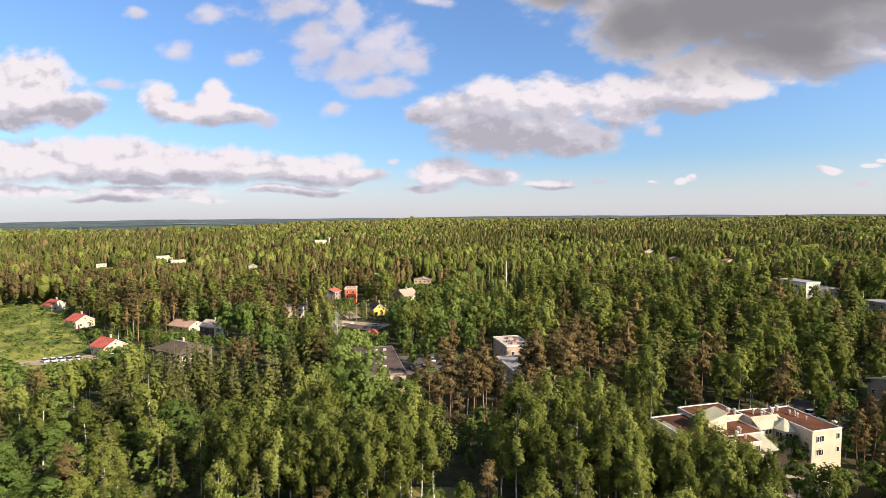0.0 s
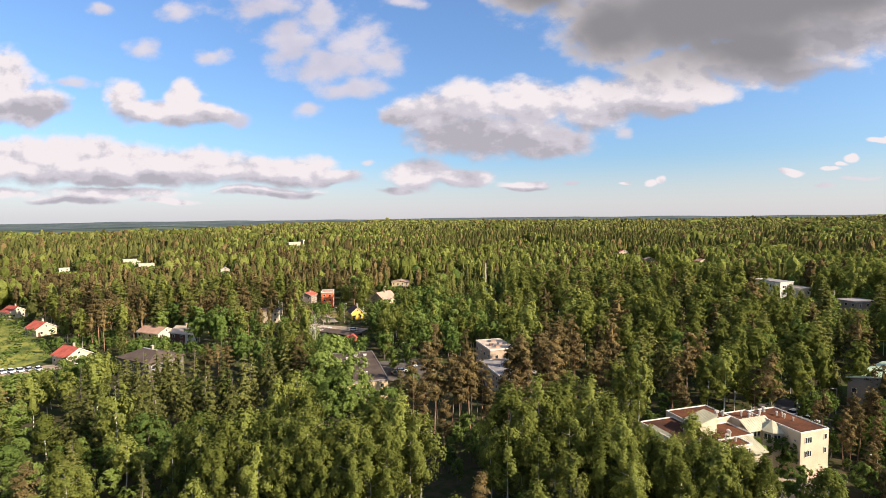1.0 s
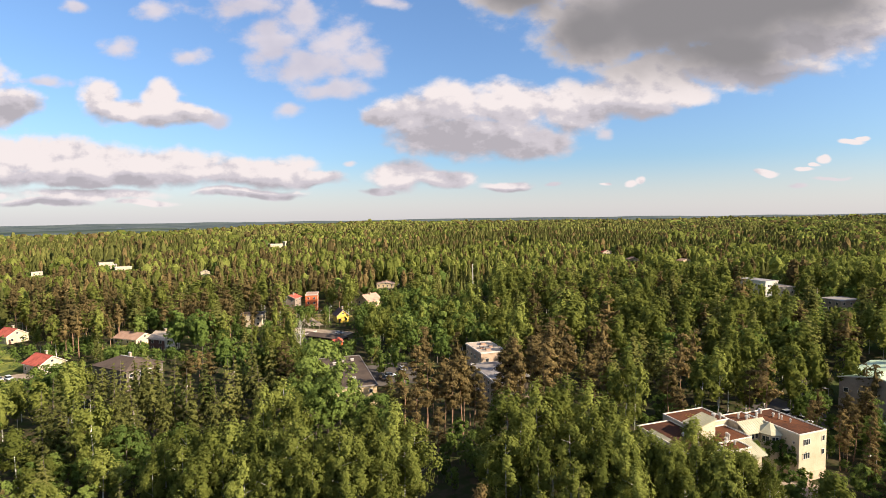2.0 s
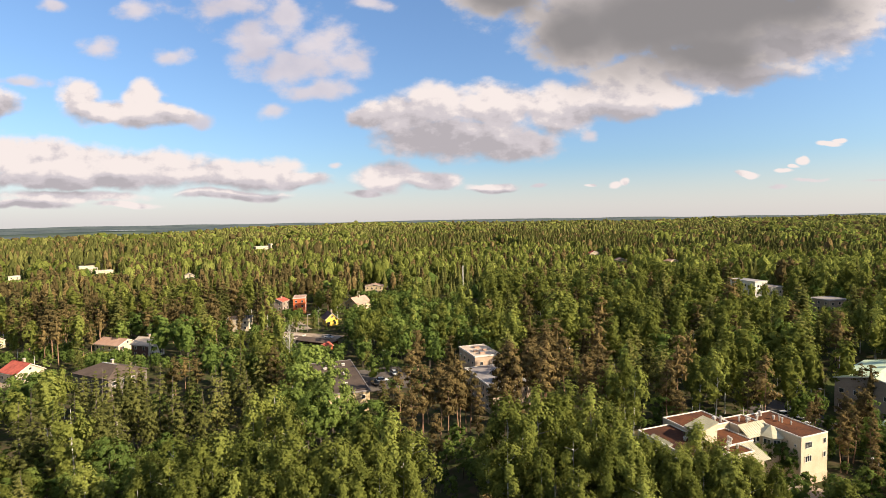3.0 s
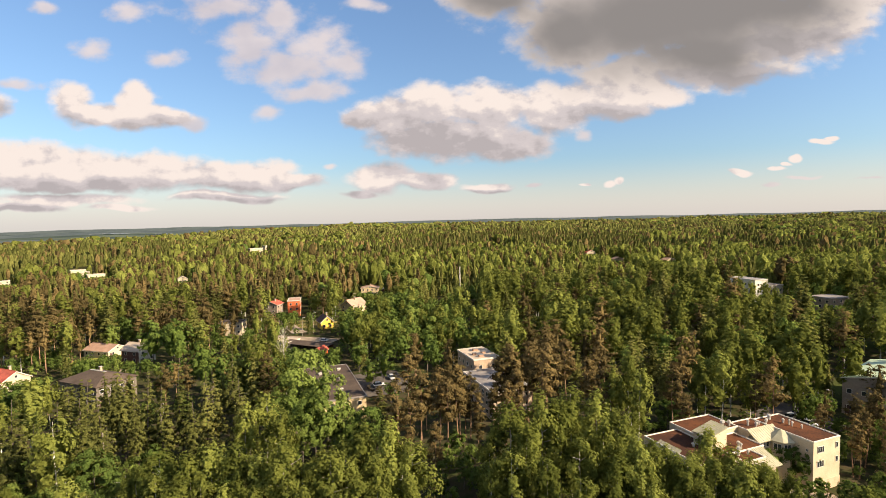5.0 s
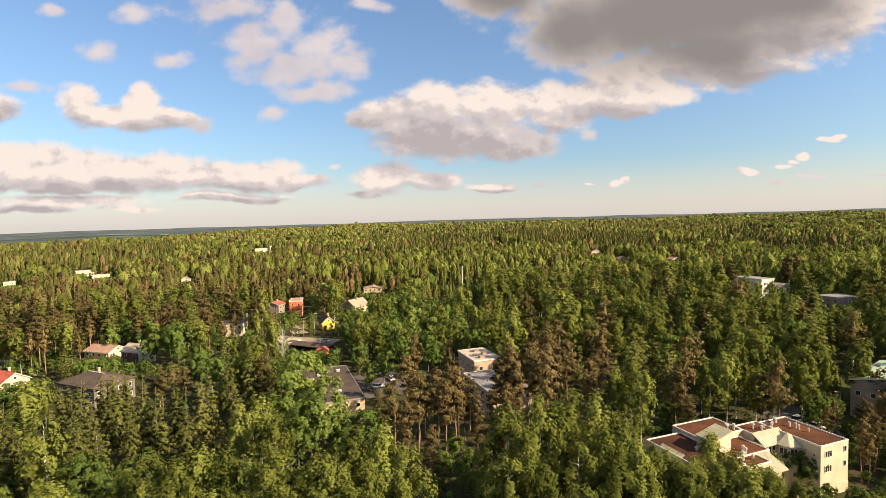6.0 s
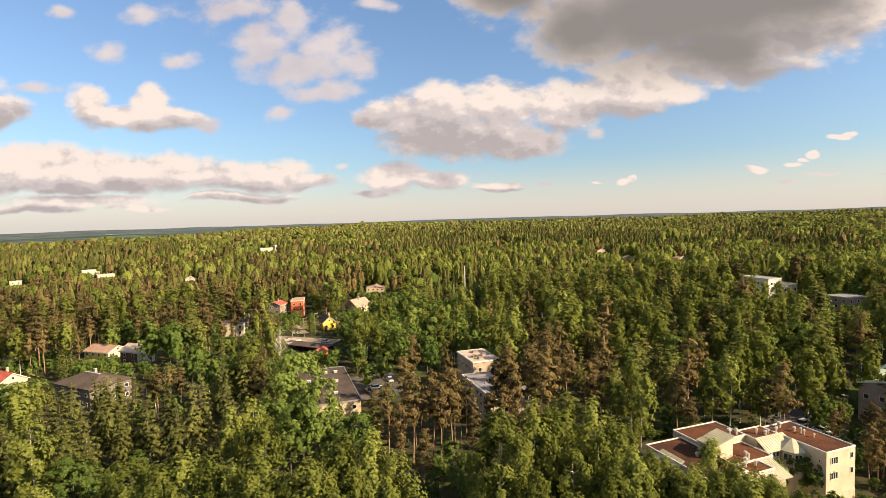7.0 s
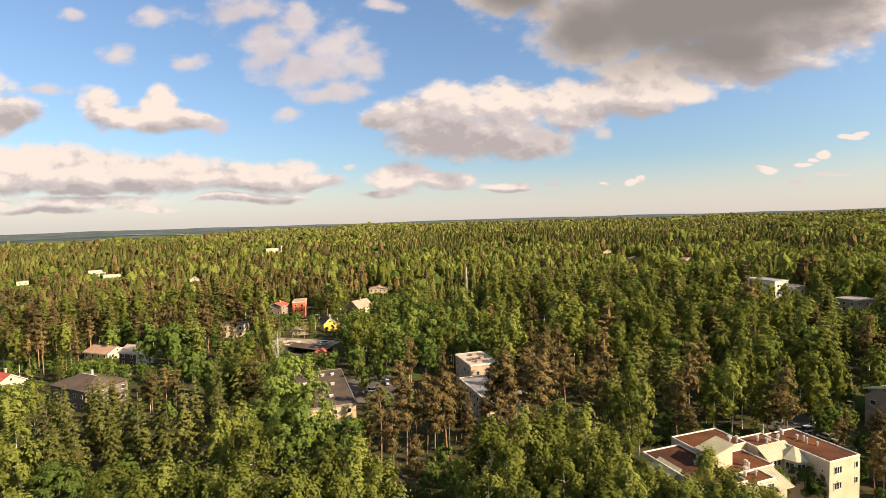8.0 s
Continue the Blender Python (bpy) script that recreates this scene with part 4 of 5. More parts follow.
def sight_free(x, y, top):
    """Whether a tree of that height leaves the houses of the clearings in view from the mean camera position."""
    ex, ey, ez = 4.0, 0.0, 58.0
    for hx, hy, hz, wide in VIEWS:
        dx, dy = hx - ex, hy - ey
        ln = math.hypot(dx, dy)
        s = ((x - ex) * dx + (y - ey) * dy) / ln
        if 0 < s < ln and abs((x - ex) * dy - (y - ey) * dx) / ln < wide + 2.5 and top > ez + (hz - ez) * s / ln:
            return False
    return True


# sights kept open for the camera: x, y, lowest height to show, half-width
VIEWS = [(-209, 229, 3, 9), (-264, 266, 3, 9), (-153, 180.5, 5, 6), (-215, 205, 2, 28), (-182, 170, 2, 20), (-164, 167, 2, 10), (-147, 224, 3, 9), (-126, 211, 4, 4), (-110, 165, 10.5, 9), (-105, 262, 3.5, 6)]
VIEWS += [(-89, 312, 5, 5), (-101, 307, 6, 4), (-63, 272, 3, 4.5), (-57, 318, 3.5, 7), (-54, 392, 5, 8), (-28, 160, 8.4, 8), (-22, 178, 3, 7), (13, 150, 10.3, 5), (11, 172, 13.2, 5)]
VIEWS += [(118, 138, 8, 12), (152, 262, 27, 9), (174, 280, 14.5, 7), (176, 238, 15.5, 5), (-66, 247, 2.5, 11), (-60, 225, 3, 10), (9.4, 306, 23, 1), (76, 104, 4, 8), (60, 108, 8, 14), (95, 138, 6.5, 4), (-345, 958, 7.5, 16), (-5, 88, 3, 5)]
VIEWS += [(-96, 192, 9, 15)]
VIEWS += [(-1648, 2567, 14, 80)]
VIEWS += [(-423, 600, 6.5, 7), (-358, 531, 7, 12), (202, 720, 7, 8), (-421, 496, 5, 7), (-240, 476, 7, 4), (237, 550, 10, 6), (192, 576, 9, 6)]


PLANTED, FAR = [], {}


SUNLIT = ((75.7, 102.8, 6.0), (-153, 179, 7.0), (-209, 227, 6.0))    # walls that no tree shades


def shades(x, y, h):
    for wx, wy, wide in SUNLIT:
        s, off = 0.956 * (x - wx) - 0.292 * (y - wy), 0.292 * (x - wx) + 0.956 * (y - wy)
        if 1 < s < 40 and abs(off) < wide and h - 0.55 * s > 0.5:
            return True
    return False


def put_tree(species, x, y, h, slim=1.0, fine=True):
    d, z = math.hypot(x, y), float(land(x, y))
    if shades(x, y, h):
        return
    PLANTED.append((x, y))
    s = h / 20.0
    if d > 152:
        FAR.setdefault((species, 3 if h < 5 else 0 if d < 340 else 1), []).append((x, y, z, s, slim))
        return
    level = 2 if h < 9 else 0 if fine and d < (136 if species == "spruce" else 112) else 1
    trunk, crown = tree_form(species, level, int(rng.integers(4)))
    m = pose(x, y, z, rng.normal() * 1.2, rng.normal() * 1.2, rng.uniform(0, 360)) @ Matrix.Diagonal((s * slim, s * slim, s, 1))
    ob = thing({"broadleaf": "broadleaf_tree", "birch": "birch", "pine": "pine", "spruce": "spruce"}[species], m, LABEL[species], species + " tree" if species != "broadleaf" else "tree", species + " trees of the near wood")
    for name, me in (("trunk", trunk), ("crown", crown)):
        new(name, me).parent = ob


def plant(species, rows):
    for x, y, h in rows:
        put_tree(species, x, y, h, rng.uniform(1.1, 1.4) * {"broadleaf": 0.88, "pine": 0.85, "birch": 0.88, "spruce": 0.9}.get(species, 1.0))


plant("birch", [
    (-38.0, 83.6, 21), (-33.6, 82.8, 21), (-25.2, 80.3, 22), (-40.5, 81.3, 20), (-17.5, 79.6, 21), (-13.9, 85.3, 22),
    (-9.7, 84.9, 23), (-5.1, 84.2, 20), (-16.3, 85.6, 20), (-46.4, 83.2, 20), (-53.0, 88.1, 15), (-74.2, 98.4, 21),
    (-39.8, 113.1, 19), (-42.4, 110.0, 18), (-34.1, 106.0, 18), (-29.7, 81.0, 20), (-22.0, 80.7, 19), (-20.5, 79.8, 18),
    (12.0, 92.6, 23), (17.2, 93.0, 24), (23.3, 96.0, 24), (27.5, 95.5, 23), (29.8, 88.7, 22), (13.7, 86.1, 21),
])
plant("birch", [
    (20.5, 94.1, 22), (8.0, 92.1, 17), (31.3, 83.1, 20), (7.8, 87.7, 15), (26.6, 86.8, 21), (36.6, 83.9, 17),
    (46.0, 90.6, 18), (45.7, 80.4, 17), (37.6, 81.3, 16), (46.6, 86.3, 15), (49.7, 81.0, 16), (33.9, 84.4, 17),
    (22.2, 84.6, 20), (10.7, 83.1, 18), (15.8, 80.8, 18), (26.9, 80.3, 18), (53.2, 80.2, 15), (35.3, 84.4, 16),
    (40.4, 85.4, 16), (44.6, 85.1, 15), (46.4, 83.2, 15), (48.7, 83.2, 14), (52.2, 85.8, 13), (52.6, 82.7, 13),
])
plant("birch", [
    (31.9, 82.4, 17), (40.0, 82.5, 14), (44.4, 82.1, 13), (36.4, 81.6, 14), (57.2, 84.0, 10), (48.8, 82.5, 12),
    (34.3, 85.4, 18), (36.9, 86.1, 17), (37.5, 82.2, 17), (47.6, 85.8, 17), (49.5, 84.1, 16), (51.6, 84.9, 15),
    (52.6, 84.1, 14), (40.1, 81.8, 16), (43.0, 81.2, 16), (46.3, 81.4, 14), (53.8, 82.4, 12), (51.5, 82.4, 12),
    (30.2, 82.3, 18), (-45.4, 80.5, 17), (-39.4, 77.5, 17), (-37.0, 78.9, 18), (-31.7, 78.8, 17), (-28.5, 76.0, 17),
])
plant("birch", [
    (-23.9, 76.3, 18), (-21.2, 75.5, 17), (-18.6, 77.1, 17), (-12.9, 76.6, 18), (-9.8, 75.8, 17), (-51.4, 81.3, 14),
    (-11.6, 80.0, 19), (-7.3, 82.0, 18), (-26.9, 77.6, 17), (-41.2, 76.7, 17), (-33.3, 76.3, 17), (-15.7, 73.6, 17),
    (38.7, 78.8, 14), (31.0, 77.1, 15), (20.6, 77.2, 16), (45.9, 129.0, 21), (40.0, 123.9, 19), (44.7, 120.0, 20),
    (81.7, 149.0, 22), (83.3, 142.0, 22), (70.9, 133.2, 20), (89.8, 133.0, 21), (101.5, 141.1, 20), (87.8, 172.5, 20),
])
plant("birch", [
    (109.9, 140.0, 20), (16.8, 206.2, 20), (11.9, 220.5, 20), (3.1, 200.7, 18), (29.5, 225.3, 21), (22.6, 218.4, 20),
    (51.6, 219.6, 22), (57.6, 215.0, 20), (43.2, 219.9, 20), (68.6, 212.8, 22), (72.3, 197.2, 20), (82.1, 200.1, 21),
    (83.2, 183.1, 20), (66.8, 133.7, 17), (-9.6, 215.3, 19), (-14.3, 214.6, 18), (-86.3, 333.1, 17), (-75.5, 254.1, 9),
    (-86.3, 238.0, 16), (-60.9, 196.7, 12), (-62.8, 191.2, 12),
])
plant("spruce", [
    (-87.6, 106.0, 22), (-71.8, 103.5, 23), (-70.3, 121.4, 23), (-62.7, 123.3, 23), (-56.5, 121.6, 22), (-57.9, 140.5, 24),
    (-52.7, 143.1, 23), (-80.1, 116.7, 23), (-76.1, 122.0, 22), (-85.6, 118.0, 21), (-75.1, 114.0, 20), (-70.1, 117.3, 18),
    (-77.6, 109.8, 18), (-79.2, 105.6, 21), (-79.2, 100.1, 19), (-85.9, 99.6, 21), (-65.6, 119.9, 20), (-57.2, 129.0, 21),
    (-48.9, 124.5, 20), (-55.6, 113.5, 19), (-70.3, 106.7, 15), (-30.7, 191.0, 15), (64.5, 161.4, 19), (111.0, 159.5, 20),
])
plant("spruce", [
    (66.7, 154.1, 18), (35.1, 207.8, 19),
])
plant("pine", [
    (-11.4, 118.3, 21), (-6.1, 121.5, 22), (-1.7, 122.7, 22), (3.1, 124.9, 22), (0.3, 120.9, 20), (-7.9, 113.0, 18),
    (-2.4, 102.8, 16), (-10.3, 144.0, 20), (17.0, 139.0, 23), (24.3, 143.9, 23), (29.2, 148.6, 23), (34.6, 147.3, 22),
    (39.7, 137.0, 22), (38.0, 125.5, 20), (18.2, 129.6, 19), (13.5, 131.9, 21), (30.0, 137.4, 20), (35.8, 133.8, 20),
    (3.1, 125.2, 18), (6.1, 130.0, 18), (55.1, 124.1, 20), (55.2, 118.2, 15), (77.4, 122.6, 22), (74.7, 124.7, 18),
])
plant("pine", [
    (75.7, 158.8, 20), (-49.4, 142.6, 21), (-43.8, 133.4, 18), (-115.0, 241.2, 20), (-120.7, 231.6, 19), (-103.7, 227.7, 18),
    (-136.4, 271.0, 19), (-187.6, 270.0, 20), (-193.0, 261.2, 20), (-170.8, 253.4, 18), (-180.9, 227.6, 20), (-177.4, 212.6, 19),
    (-223.1, 273.8, 20), (-192.1, 252.4, 20), (-166.0, 231.1, 19), (110.7, 136.0, 15), (97.9, 124.2, 12), (97.4, 118.6, 14),
    (91.4, 107.4, 12), (111.0, 132.7, 16), (85.4, 106.6, 10), (84.0, 100.6, 12), (90.2, 111.2, 13), (84.6, 107.2, 14),
])
plant("pine", [
    (97.4, 115.8, 15), (81.0, 94.4, 12), (-84.9, 333.7, 18), (-98.8, 243.5, 18), (-89.7, 240.3, 17), (-95.4, 222.5, 16),
    (-95.8, 233.6, 13), (-11.8, 107.1, 14), (-16.5, 106.3, 12),
])
plant("broadleaf", [
    (-113.1, 200.6, 19), (-100.8, 196.3, 20), (-78.5, 168.2, 18), (-107.0, 177.3, 8), (-36.0, 138.0, 23), (-38.0, 131.2, 20),
    (-29.0, 126.5, 19), (-17.1, 115.7, 15), (-23.0, 117.4, 14), (-19.8, 116.3, 13), (-25.1, 117.4, 15), (-37.9, 121.2, 16),
    (-32.2, 115.0, 16), (-28.6, 114.5, 18), (-52.3, 178.2, 13), (-29.8, 271.0, 17), (-20.6, 175.4, 13), (-24.7, 169.9, 11),
    (-6.5, 190.0, 16), (-41.2, 219.4, 15), (-31.7, 190.2, 12), (-14.9, 190.3, 15), (-3.3, 180.2, 14), (-145.1, 235.9, 15),
])
plant("broadleaf", [
    (-145.5, 226.3, 13), (69.1, 106.7, 9), (72.1, 104.4, 9), (69.8, 104.8, 8), (64.1, 103.7, 8), (70.9, 105.2, 6),
    (67.4, 108.0, 6), (69.5, 95.8, 6), (99.5, 121.0, 9), (72.5, 92.7, 7), (95.7, 112.1, 10), (106.5, 127.9, 9),
    (89.2, 112.8, 6), (94.8, 125.4, 6), (95.8, 132.7, 9), (92.3, 131.0, 9), (98.3, 133.2, 8), (90.7, 131.8, 8),
    (-7.5, 267.5, 14), (-40.3, 185.7, 9), (-65.9, 93.5, 9), (-81.8, 96.3, 9), (-73.7, 95.6, 9), (-61.9, 96.3, 8),
])
plant("broadleaf", [
    (-75.8, 92.8, 8), (0.0, 110.0, 7), (3.5, 105.6, 7), (6.2, 102.0, 6), (-1.2, 100.4, 6), (2.4, 115.1, 8),
    (5.6, 111.1, 7), (1.0, 95.8, 6), (81.9, 100.6, 8), (79.5, 93.8, 8), (74.2, 93.6, 6), (-77.6, 105.6, 9),
    (-64.3, 105.0, 9),
])



def dead_trunk(x, y, h):
    ob = thing("dead_trunk", pose(x, y, float(land(x, y)), 2, 1, 0), "bare grey dead trunk standing among spruces", "dead tree")
    part("stem", tube(0, 0, -0.5, h, 0.2, 0.09, 7), M["wood_pole"], ob)
    for z, a in ((h * 0.55, 0.4), (h * 0.7, 2.6), (h * 0.85, 4.4)):
        bm = bmesh.new()
        slab([(0, -0.03, z), (0.8 * math.cos(a), 0.8 * math.sin(a) - 0.02, z + 0.15), (0.8 * math.cos(a), 0.8 * math.sin(a) + 0.02, z + 0.15), (0, 0.03, z)], 0.05, bm)
        part("branch_stub", bm, M["wood_pole"], ob)


dead_trunk(-75.0, 113.1, 11.0)

plant("pine", [(92, 116, 14), (86, 119, 12), (98, 118, 15), (90, 123, 13), (104, 116, 14), (100, 122, 14)])
plant("broadleaf", [(85, 112, 6), (90, 106, 5.5), (94, 111, 6), (84, 120, 6), (100, 124, 7), (106, 118, 7)])
plant("birch", [(141, 251, 16.5), (147, 249, 16), (153, 248, 15), (159, 250, 12), (165, 272, 7.5), (171, 270, 7.5), (177, 270, 7.5), (170, 232, 7), (177, 230, 7), (182, 231, 8)])

plant("pine", [(17.5, 131, 24), (21.5, 134.5, 25), (25.5, 131, 24), (15.2, 132, 23), (3.4, 128, 21), (0.5, 130, 19), (8, 127, 13.5), (12, 129.5, 14), (5, 131, 13), (14.5, 126, 17)])
plant("birch", [(20, 268, 25), (24, 276, 26), (22, 285, 25), (27, 292, 26), (25, 300, 25), (30, 281, 26)])
plant("spruce", [(-92, 140, 17.5), (-86, 136, 19.5), (-97, 138, 16), (-81, 133, 21), (-84, 131, 20), (103, 142, 10), (106, 146, 11), (99, 145.5, 10), (109, 148, 12)])
plant("broadleaf", [(-104, 236, 7), (-93, 228, 5), (-85, 226, 9), (-80, 223, 8), (-88, 232, 9), (-90, 246, 6), (-106, 245, 9), (-81, 262, 8), (-84, 272, 9), (-50, 262, 11), (-48, 270, 12), (-43, 258, 13)])
pick = random.Random(5)
for i in range(26):                               # pines that close the gardens off, set along rays from the camera's start
    way, far = -0.87 + 0.19 * (i + pick.uniform(-0.4, 0.4)) / 26, pick.uniform(206, 262)
    put_tree("pine" if i % 4 else "birch", 8 + way * far, far - 12, pick.uniform(16, 21), pick.uniform(0.9, 1.3))


def bare_birch(x, y, h):
    ob = thing("bare_birch", pose(x, y, float(land(x, y))), "pale leafless birch with thin bare branches", "birch tree")
    part("trunk", tube(0, 0, -0.5, h, 0.16, 0.03, 6), BARK["birch"], ob)
    for i in range(34):
        z, a = h * (0.38 + 0.58 * i / 34), i * 2.4
        ln = (h - z) * 0.26 + 0.5
        tip = Vector((ln * math.cos(a), ln * math.sin(a), z + ln * 1.3))
        w = Vector((-math.sin(a), math.cos(a), 0)) * 0.045
        bm = bmesh.new()
        lo = [bm.verts.new(Vector((0, 0, z)) + q) for q in (w, Vector((0, 0, 0.07)), -w, Vector((0, 0, -0.07)))]
        hi = [bm.verts.new(tip + q * 0.35) for q in (w, Vector((0, 0, 0.07)), -w, Vector((0, 0, -0.07)))]
        for k in range(4):
            bm.faces.new((lo[k], lo[(k + 1) % 4], hi[(k + 1) % 4], hi[k]))
        bm.faces.new(hi)
        part("branch", bm, BARK["birch"], ob)


bare_birch(-57.5, 185, 18.5)

# open ground: places kept free of trees (x, y, radius)
OPEN = [(-209, 229, 10), (-264, 266, 10), (-153, 180.5, 10), (-180, 166, 14), (-190, 175, 20), (-215, 205, 22), (-240, 232, 22), (-270, 255, 22), (-165, 168, 12)]
OPEN += [(-147, 224, 12), (-125, 211, 9), (-112, 170, 12), (-104, 162, 12), (-107, 262, 9), (-91, 315, 11), (-101, 307, 8), (-60, 273, 9), (-56, 320, 11)]
OPEN += [(-56, 392, 10), (-42, 396, 8), (-28, 148, 11), (-34, 161, 12), (-40, 174, 11), (15, 145, 9), (12, 158, 9), (8, 173, 11), (118, 138, 14), (130, 150, 14), (112, 124, 8)]
OPEN += [(156, 272, 14), (176, 284, 12), (178, 240, 9), (-22, 178, 13), (-60, 225, 14), (-70, 247, 8), (-60, 244, 8), (-75, 238, 7), (-75, 283, 12), (-138, 214, 10)]
OPEN += [(8, 285, 12), (14, 303, 11), (1, 268, 9), (90, 97, 10), (102, 93, 9), (-5, 88, 9), (76, 106, 9), (64, 112, 9), (54, 108, 11), (50, 98, 8), (62, 100, 9), (70, 96, 6), (94, 136, 6), (45, 104, 9), (74, 114, 8), (9.4, 306, 3)]


def fill(r0, r1, gap, rand):
    """The woods: a jittered grid of trees over the sector ahead, thinned where the land is open."""
    pts = []
    n = int(r1 * 1.2 / gap)
    for i in range(-n, n + 1):
        for j in range(0, int(r1 / gap) + 1):
            x, y = (i + rand.uniform(-0.45, 0.45)) * gap, (j + rand.uniform(-0.45, 0.45)) * gap
            d = math.hypot(x, y)
            if r0 <= d < r1 and abs(x) < 1.15 * y + 40:
                pts.append((x, y))
    return pts


def species_at(x, y, rand):
    a = noise.noise((x / 30, y / 30, 1.7))
    b = noise.noise((x / 34, y / 34, 9.1))
    pine, spruce = 0.12 + 0.35 * max(a, 0), 0.20 + 0.5 * max(b, 0)
    if math.hypot(x, y) > 700:                  # far off more spruce, its dark tone in place of crown shade
        spruce = 0.45
    elif -14 < x < 26 and 262 < y < 400:         # low young spruces by the mast, dark tone standing in for shade
        pine, spruce = 0.0, 0.95
    elif -20 < x < 50 and 112 < y < 172:          # the pine stand before the brick blocks
        pine = 0.75
    elif x < -70 and 150 < y < 420:              # pines among the gardens
        pine = 0.5 if y > 200 else 0.25
    elif -48 < x < 6 and 178 < y < 300:          # round garden trees
        return "broadleaf" if rand.random() < 0.7 else "birch"
    elif -85 < x < -28 and 92 < y < 150:         # spruce stand
        spruce = 0.6
    elif y > 420 and x < -100:
        pine += 0.12
    u = rand.random()
    if u < pine:
        return "pine"
    if u < pine + spruce:
        return "spruce"
    return "broadleaf" if rand.random() < 0.25 else "birch"


HEIGHT = {"birch": (14, 26), "broadleaf": (10, 18), "pine": (16, 25), "spruce": (13, 27)}
rand = random.Random(11)
grid = {}
for px, py in PLANTED:
    grid.setdefault((int(px // 6), int(py // 6)), []).append((px, py))
for r0, r1, gap in ((52, 152, 8.2), (152, 340, 7.8), (340, 660, 7.4)):
    for x, y in fill(r0, r1, gap, rand):
        if any((x - a) ** 2 + (y - b) ** 2 < c * c for a, b, c in OPEN):
            continue
        near = [q for i in (-1, 0, 1) for j in (-1, 0, 1) for q in grid.get((int(x // 6) + i, int(y // 6) + j), ())]
        if any((x - a) ** 2 + (y - b) ** 2 < (30 if r0 == 52 else 18) for a, b in near):
            continue
        sp = species_at(x, y, rand)
        if -100 < x < -44 and 84 < y < 148:       # a thin, low undergrowth below the tall spruces
            if rand.random() < 0.15:
                continue
            sp, low = ("birch" if y < 112 and rand.random() < 0.8 else "broadleaf"), (1.1 if x < -78 and y < 108 else 0.55)
        else:
            low = 1.0
        # trees past the view's right edge, unseen, grow taller to shade that corner
        h = low * rand.uniform(*HEIGHT[sp]) * (1.15 if x > 88 and y < 105 else 0.66 if r0 == 52 else 0.55 if -12 < x < 24 and 268 < y < 390 else 1.0)
        if r0 == 340:
            h = 17.5 + (h - 17.5) * 0.8
        z = float(land(x, y))
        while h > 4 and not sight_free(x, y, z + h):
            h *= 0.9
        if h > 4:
            put_tree(sp if h > 10 else "broadleaf", x, y, h, rand.uniform(1.0, 1.55) * (0.9 if sp == "pine" else 1.0) * (1.15 if r0 == 340 else 1.0))


# undergrowth along the wood's near edge
for _ in range(170):
    x, y = rand.uniform(-105, 40), rand.uniform(50, 112)
    if abs(x) < 1.0 * y + 12 and not any((x - a) ** 2 + (y - b) ** 2 < c * c for a, b, c in OPEN):
        put_tree("broadleaf", x, y, rand.uniform(3.5, 7.5), rand.uniform(1.0, 1.5), False)

# light young birches and sallows at the wood's sunny corner
for _ in range(64):
    x, y = rand.uniform(-100, -50), rand.uniform(58, 100)
    if abs(x) < 0.95 * y + 10 and not any((x - p) ** 2 + (y - q) ** 2 < 9 for p, q in PLANTED):
        h = rand.uniform(9, 14)
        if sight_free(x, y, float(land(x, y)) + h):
            put_tree(rand.choice(("birch", "birch", "broadleaf")), x, y, h, rand.uniform(1.2, 1.7), False)

# shrubs and small fruit trees in the gardens
for cx, cy, spread, count in ((-215, 210, 28, 90), (-250, 240, 26, 80), (-188, 176, 16, 40), (-290, 275, 24, 40), (-140, 212, 12, 8), (-75, 284, 16, 26), (-62, 300, 14, 22), (-88, 268, 12, 18), (-70, 262, 12, 14), (-45, 250, 10, 14)):
    for _ in range(count):
        x, y = cx + rand.gauss(0, spread * 0.6), cy + rand.gauss(0, spread * 0.6)
        put_tree("broadleaf", x, y, rand.choice((1.3, 1.8, 2.4, 3.2, 4.6)) * rand.uniform(0.8, 1.05), rand.uniform(1.3, 2.4))

# young growth under the pines beside the gardens and the village street
for cx, cy, sx, sy, count in ((-150, 206, 22, 14, 46), (-122, 192, 14, 10, 22), (-100, 250, 12, 12, 22), (-90, 290, 14, 14, 24), (-30, 240, 16, 26, 26)):
    for _ in range(count):
        x, y, h = cx + rand.gauss(0, sx * 0.6), cy + rand.gauss(0, sy * 0.6), rand.uniform(3.0, 7.0)
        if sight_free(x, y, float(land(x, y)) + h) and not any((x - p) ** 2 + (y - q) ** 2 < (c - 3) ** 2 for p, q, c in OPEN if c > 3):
            put_tree("broadleaf", x, y, h, rand.uniform(1.0, 1.7))

# bushes round the care home and its parking yard
for cx, cy, sx, sy, count, tall in ((62, 132, 15, 7, 34, 3.0), (92, 96, 8, 8, 30, 4.0), (100, 112, 8, 9, 26, 4.0), (98, 128, 7, 4, 14, 2.4), (40, 112, 6, 6, 12, 3.5)):
    for _ in range(count):
        x, y = cx + rand.gauss(0, sx * 0.6), cy + rand.gauss(0, sy * 0.6)
        a, b = 0.932 * (x - 72.0) + 0.362 * (y - 101.4), -0.362 * (x - 72.0) + 0.932 * (y - 101.4)
        if not (-29 < a < 10 and -3 < b < 21):
            put_tree("broadleaf", x, y, tall * rand.uniform(0.6, 1.5), rand.uniform(1.2, 2.2))


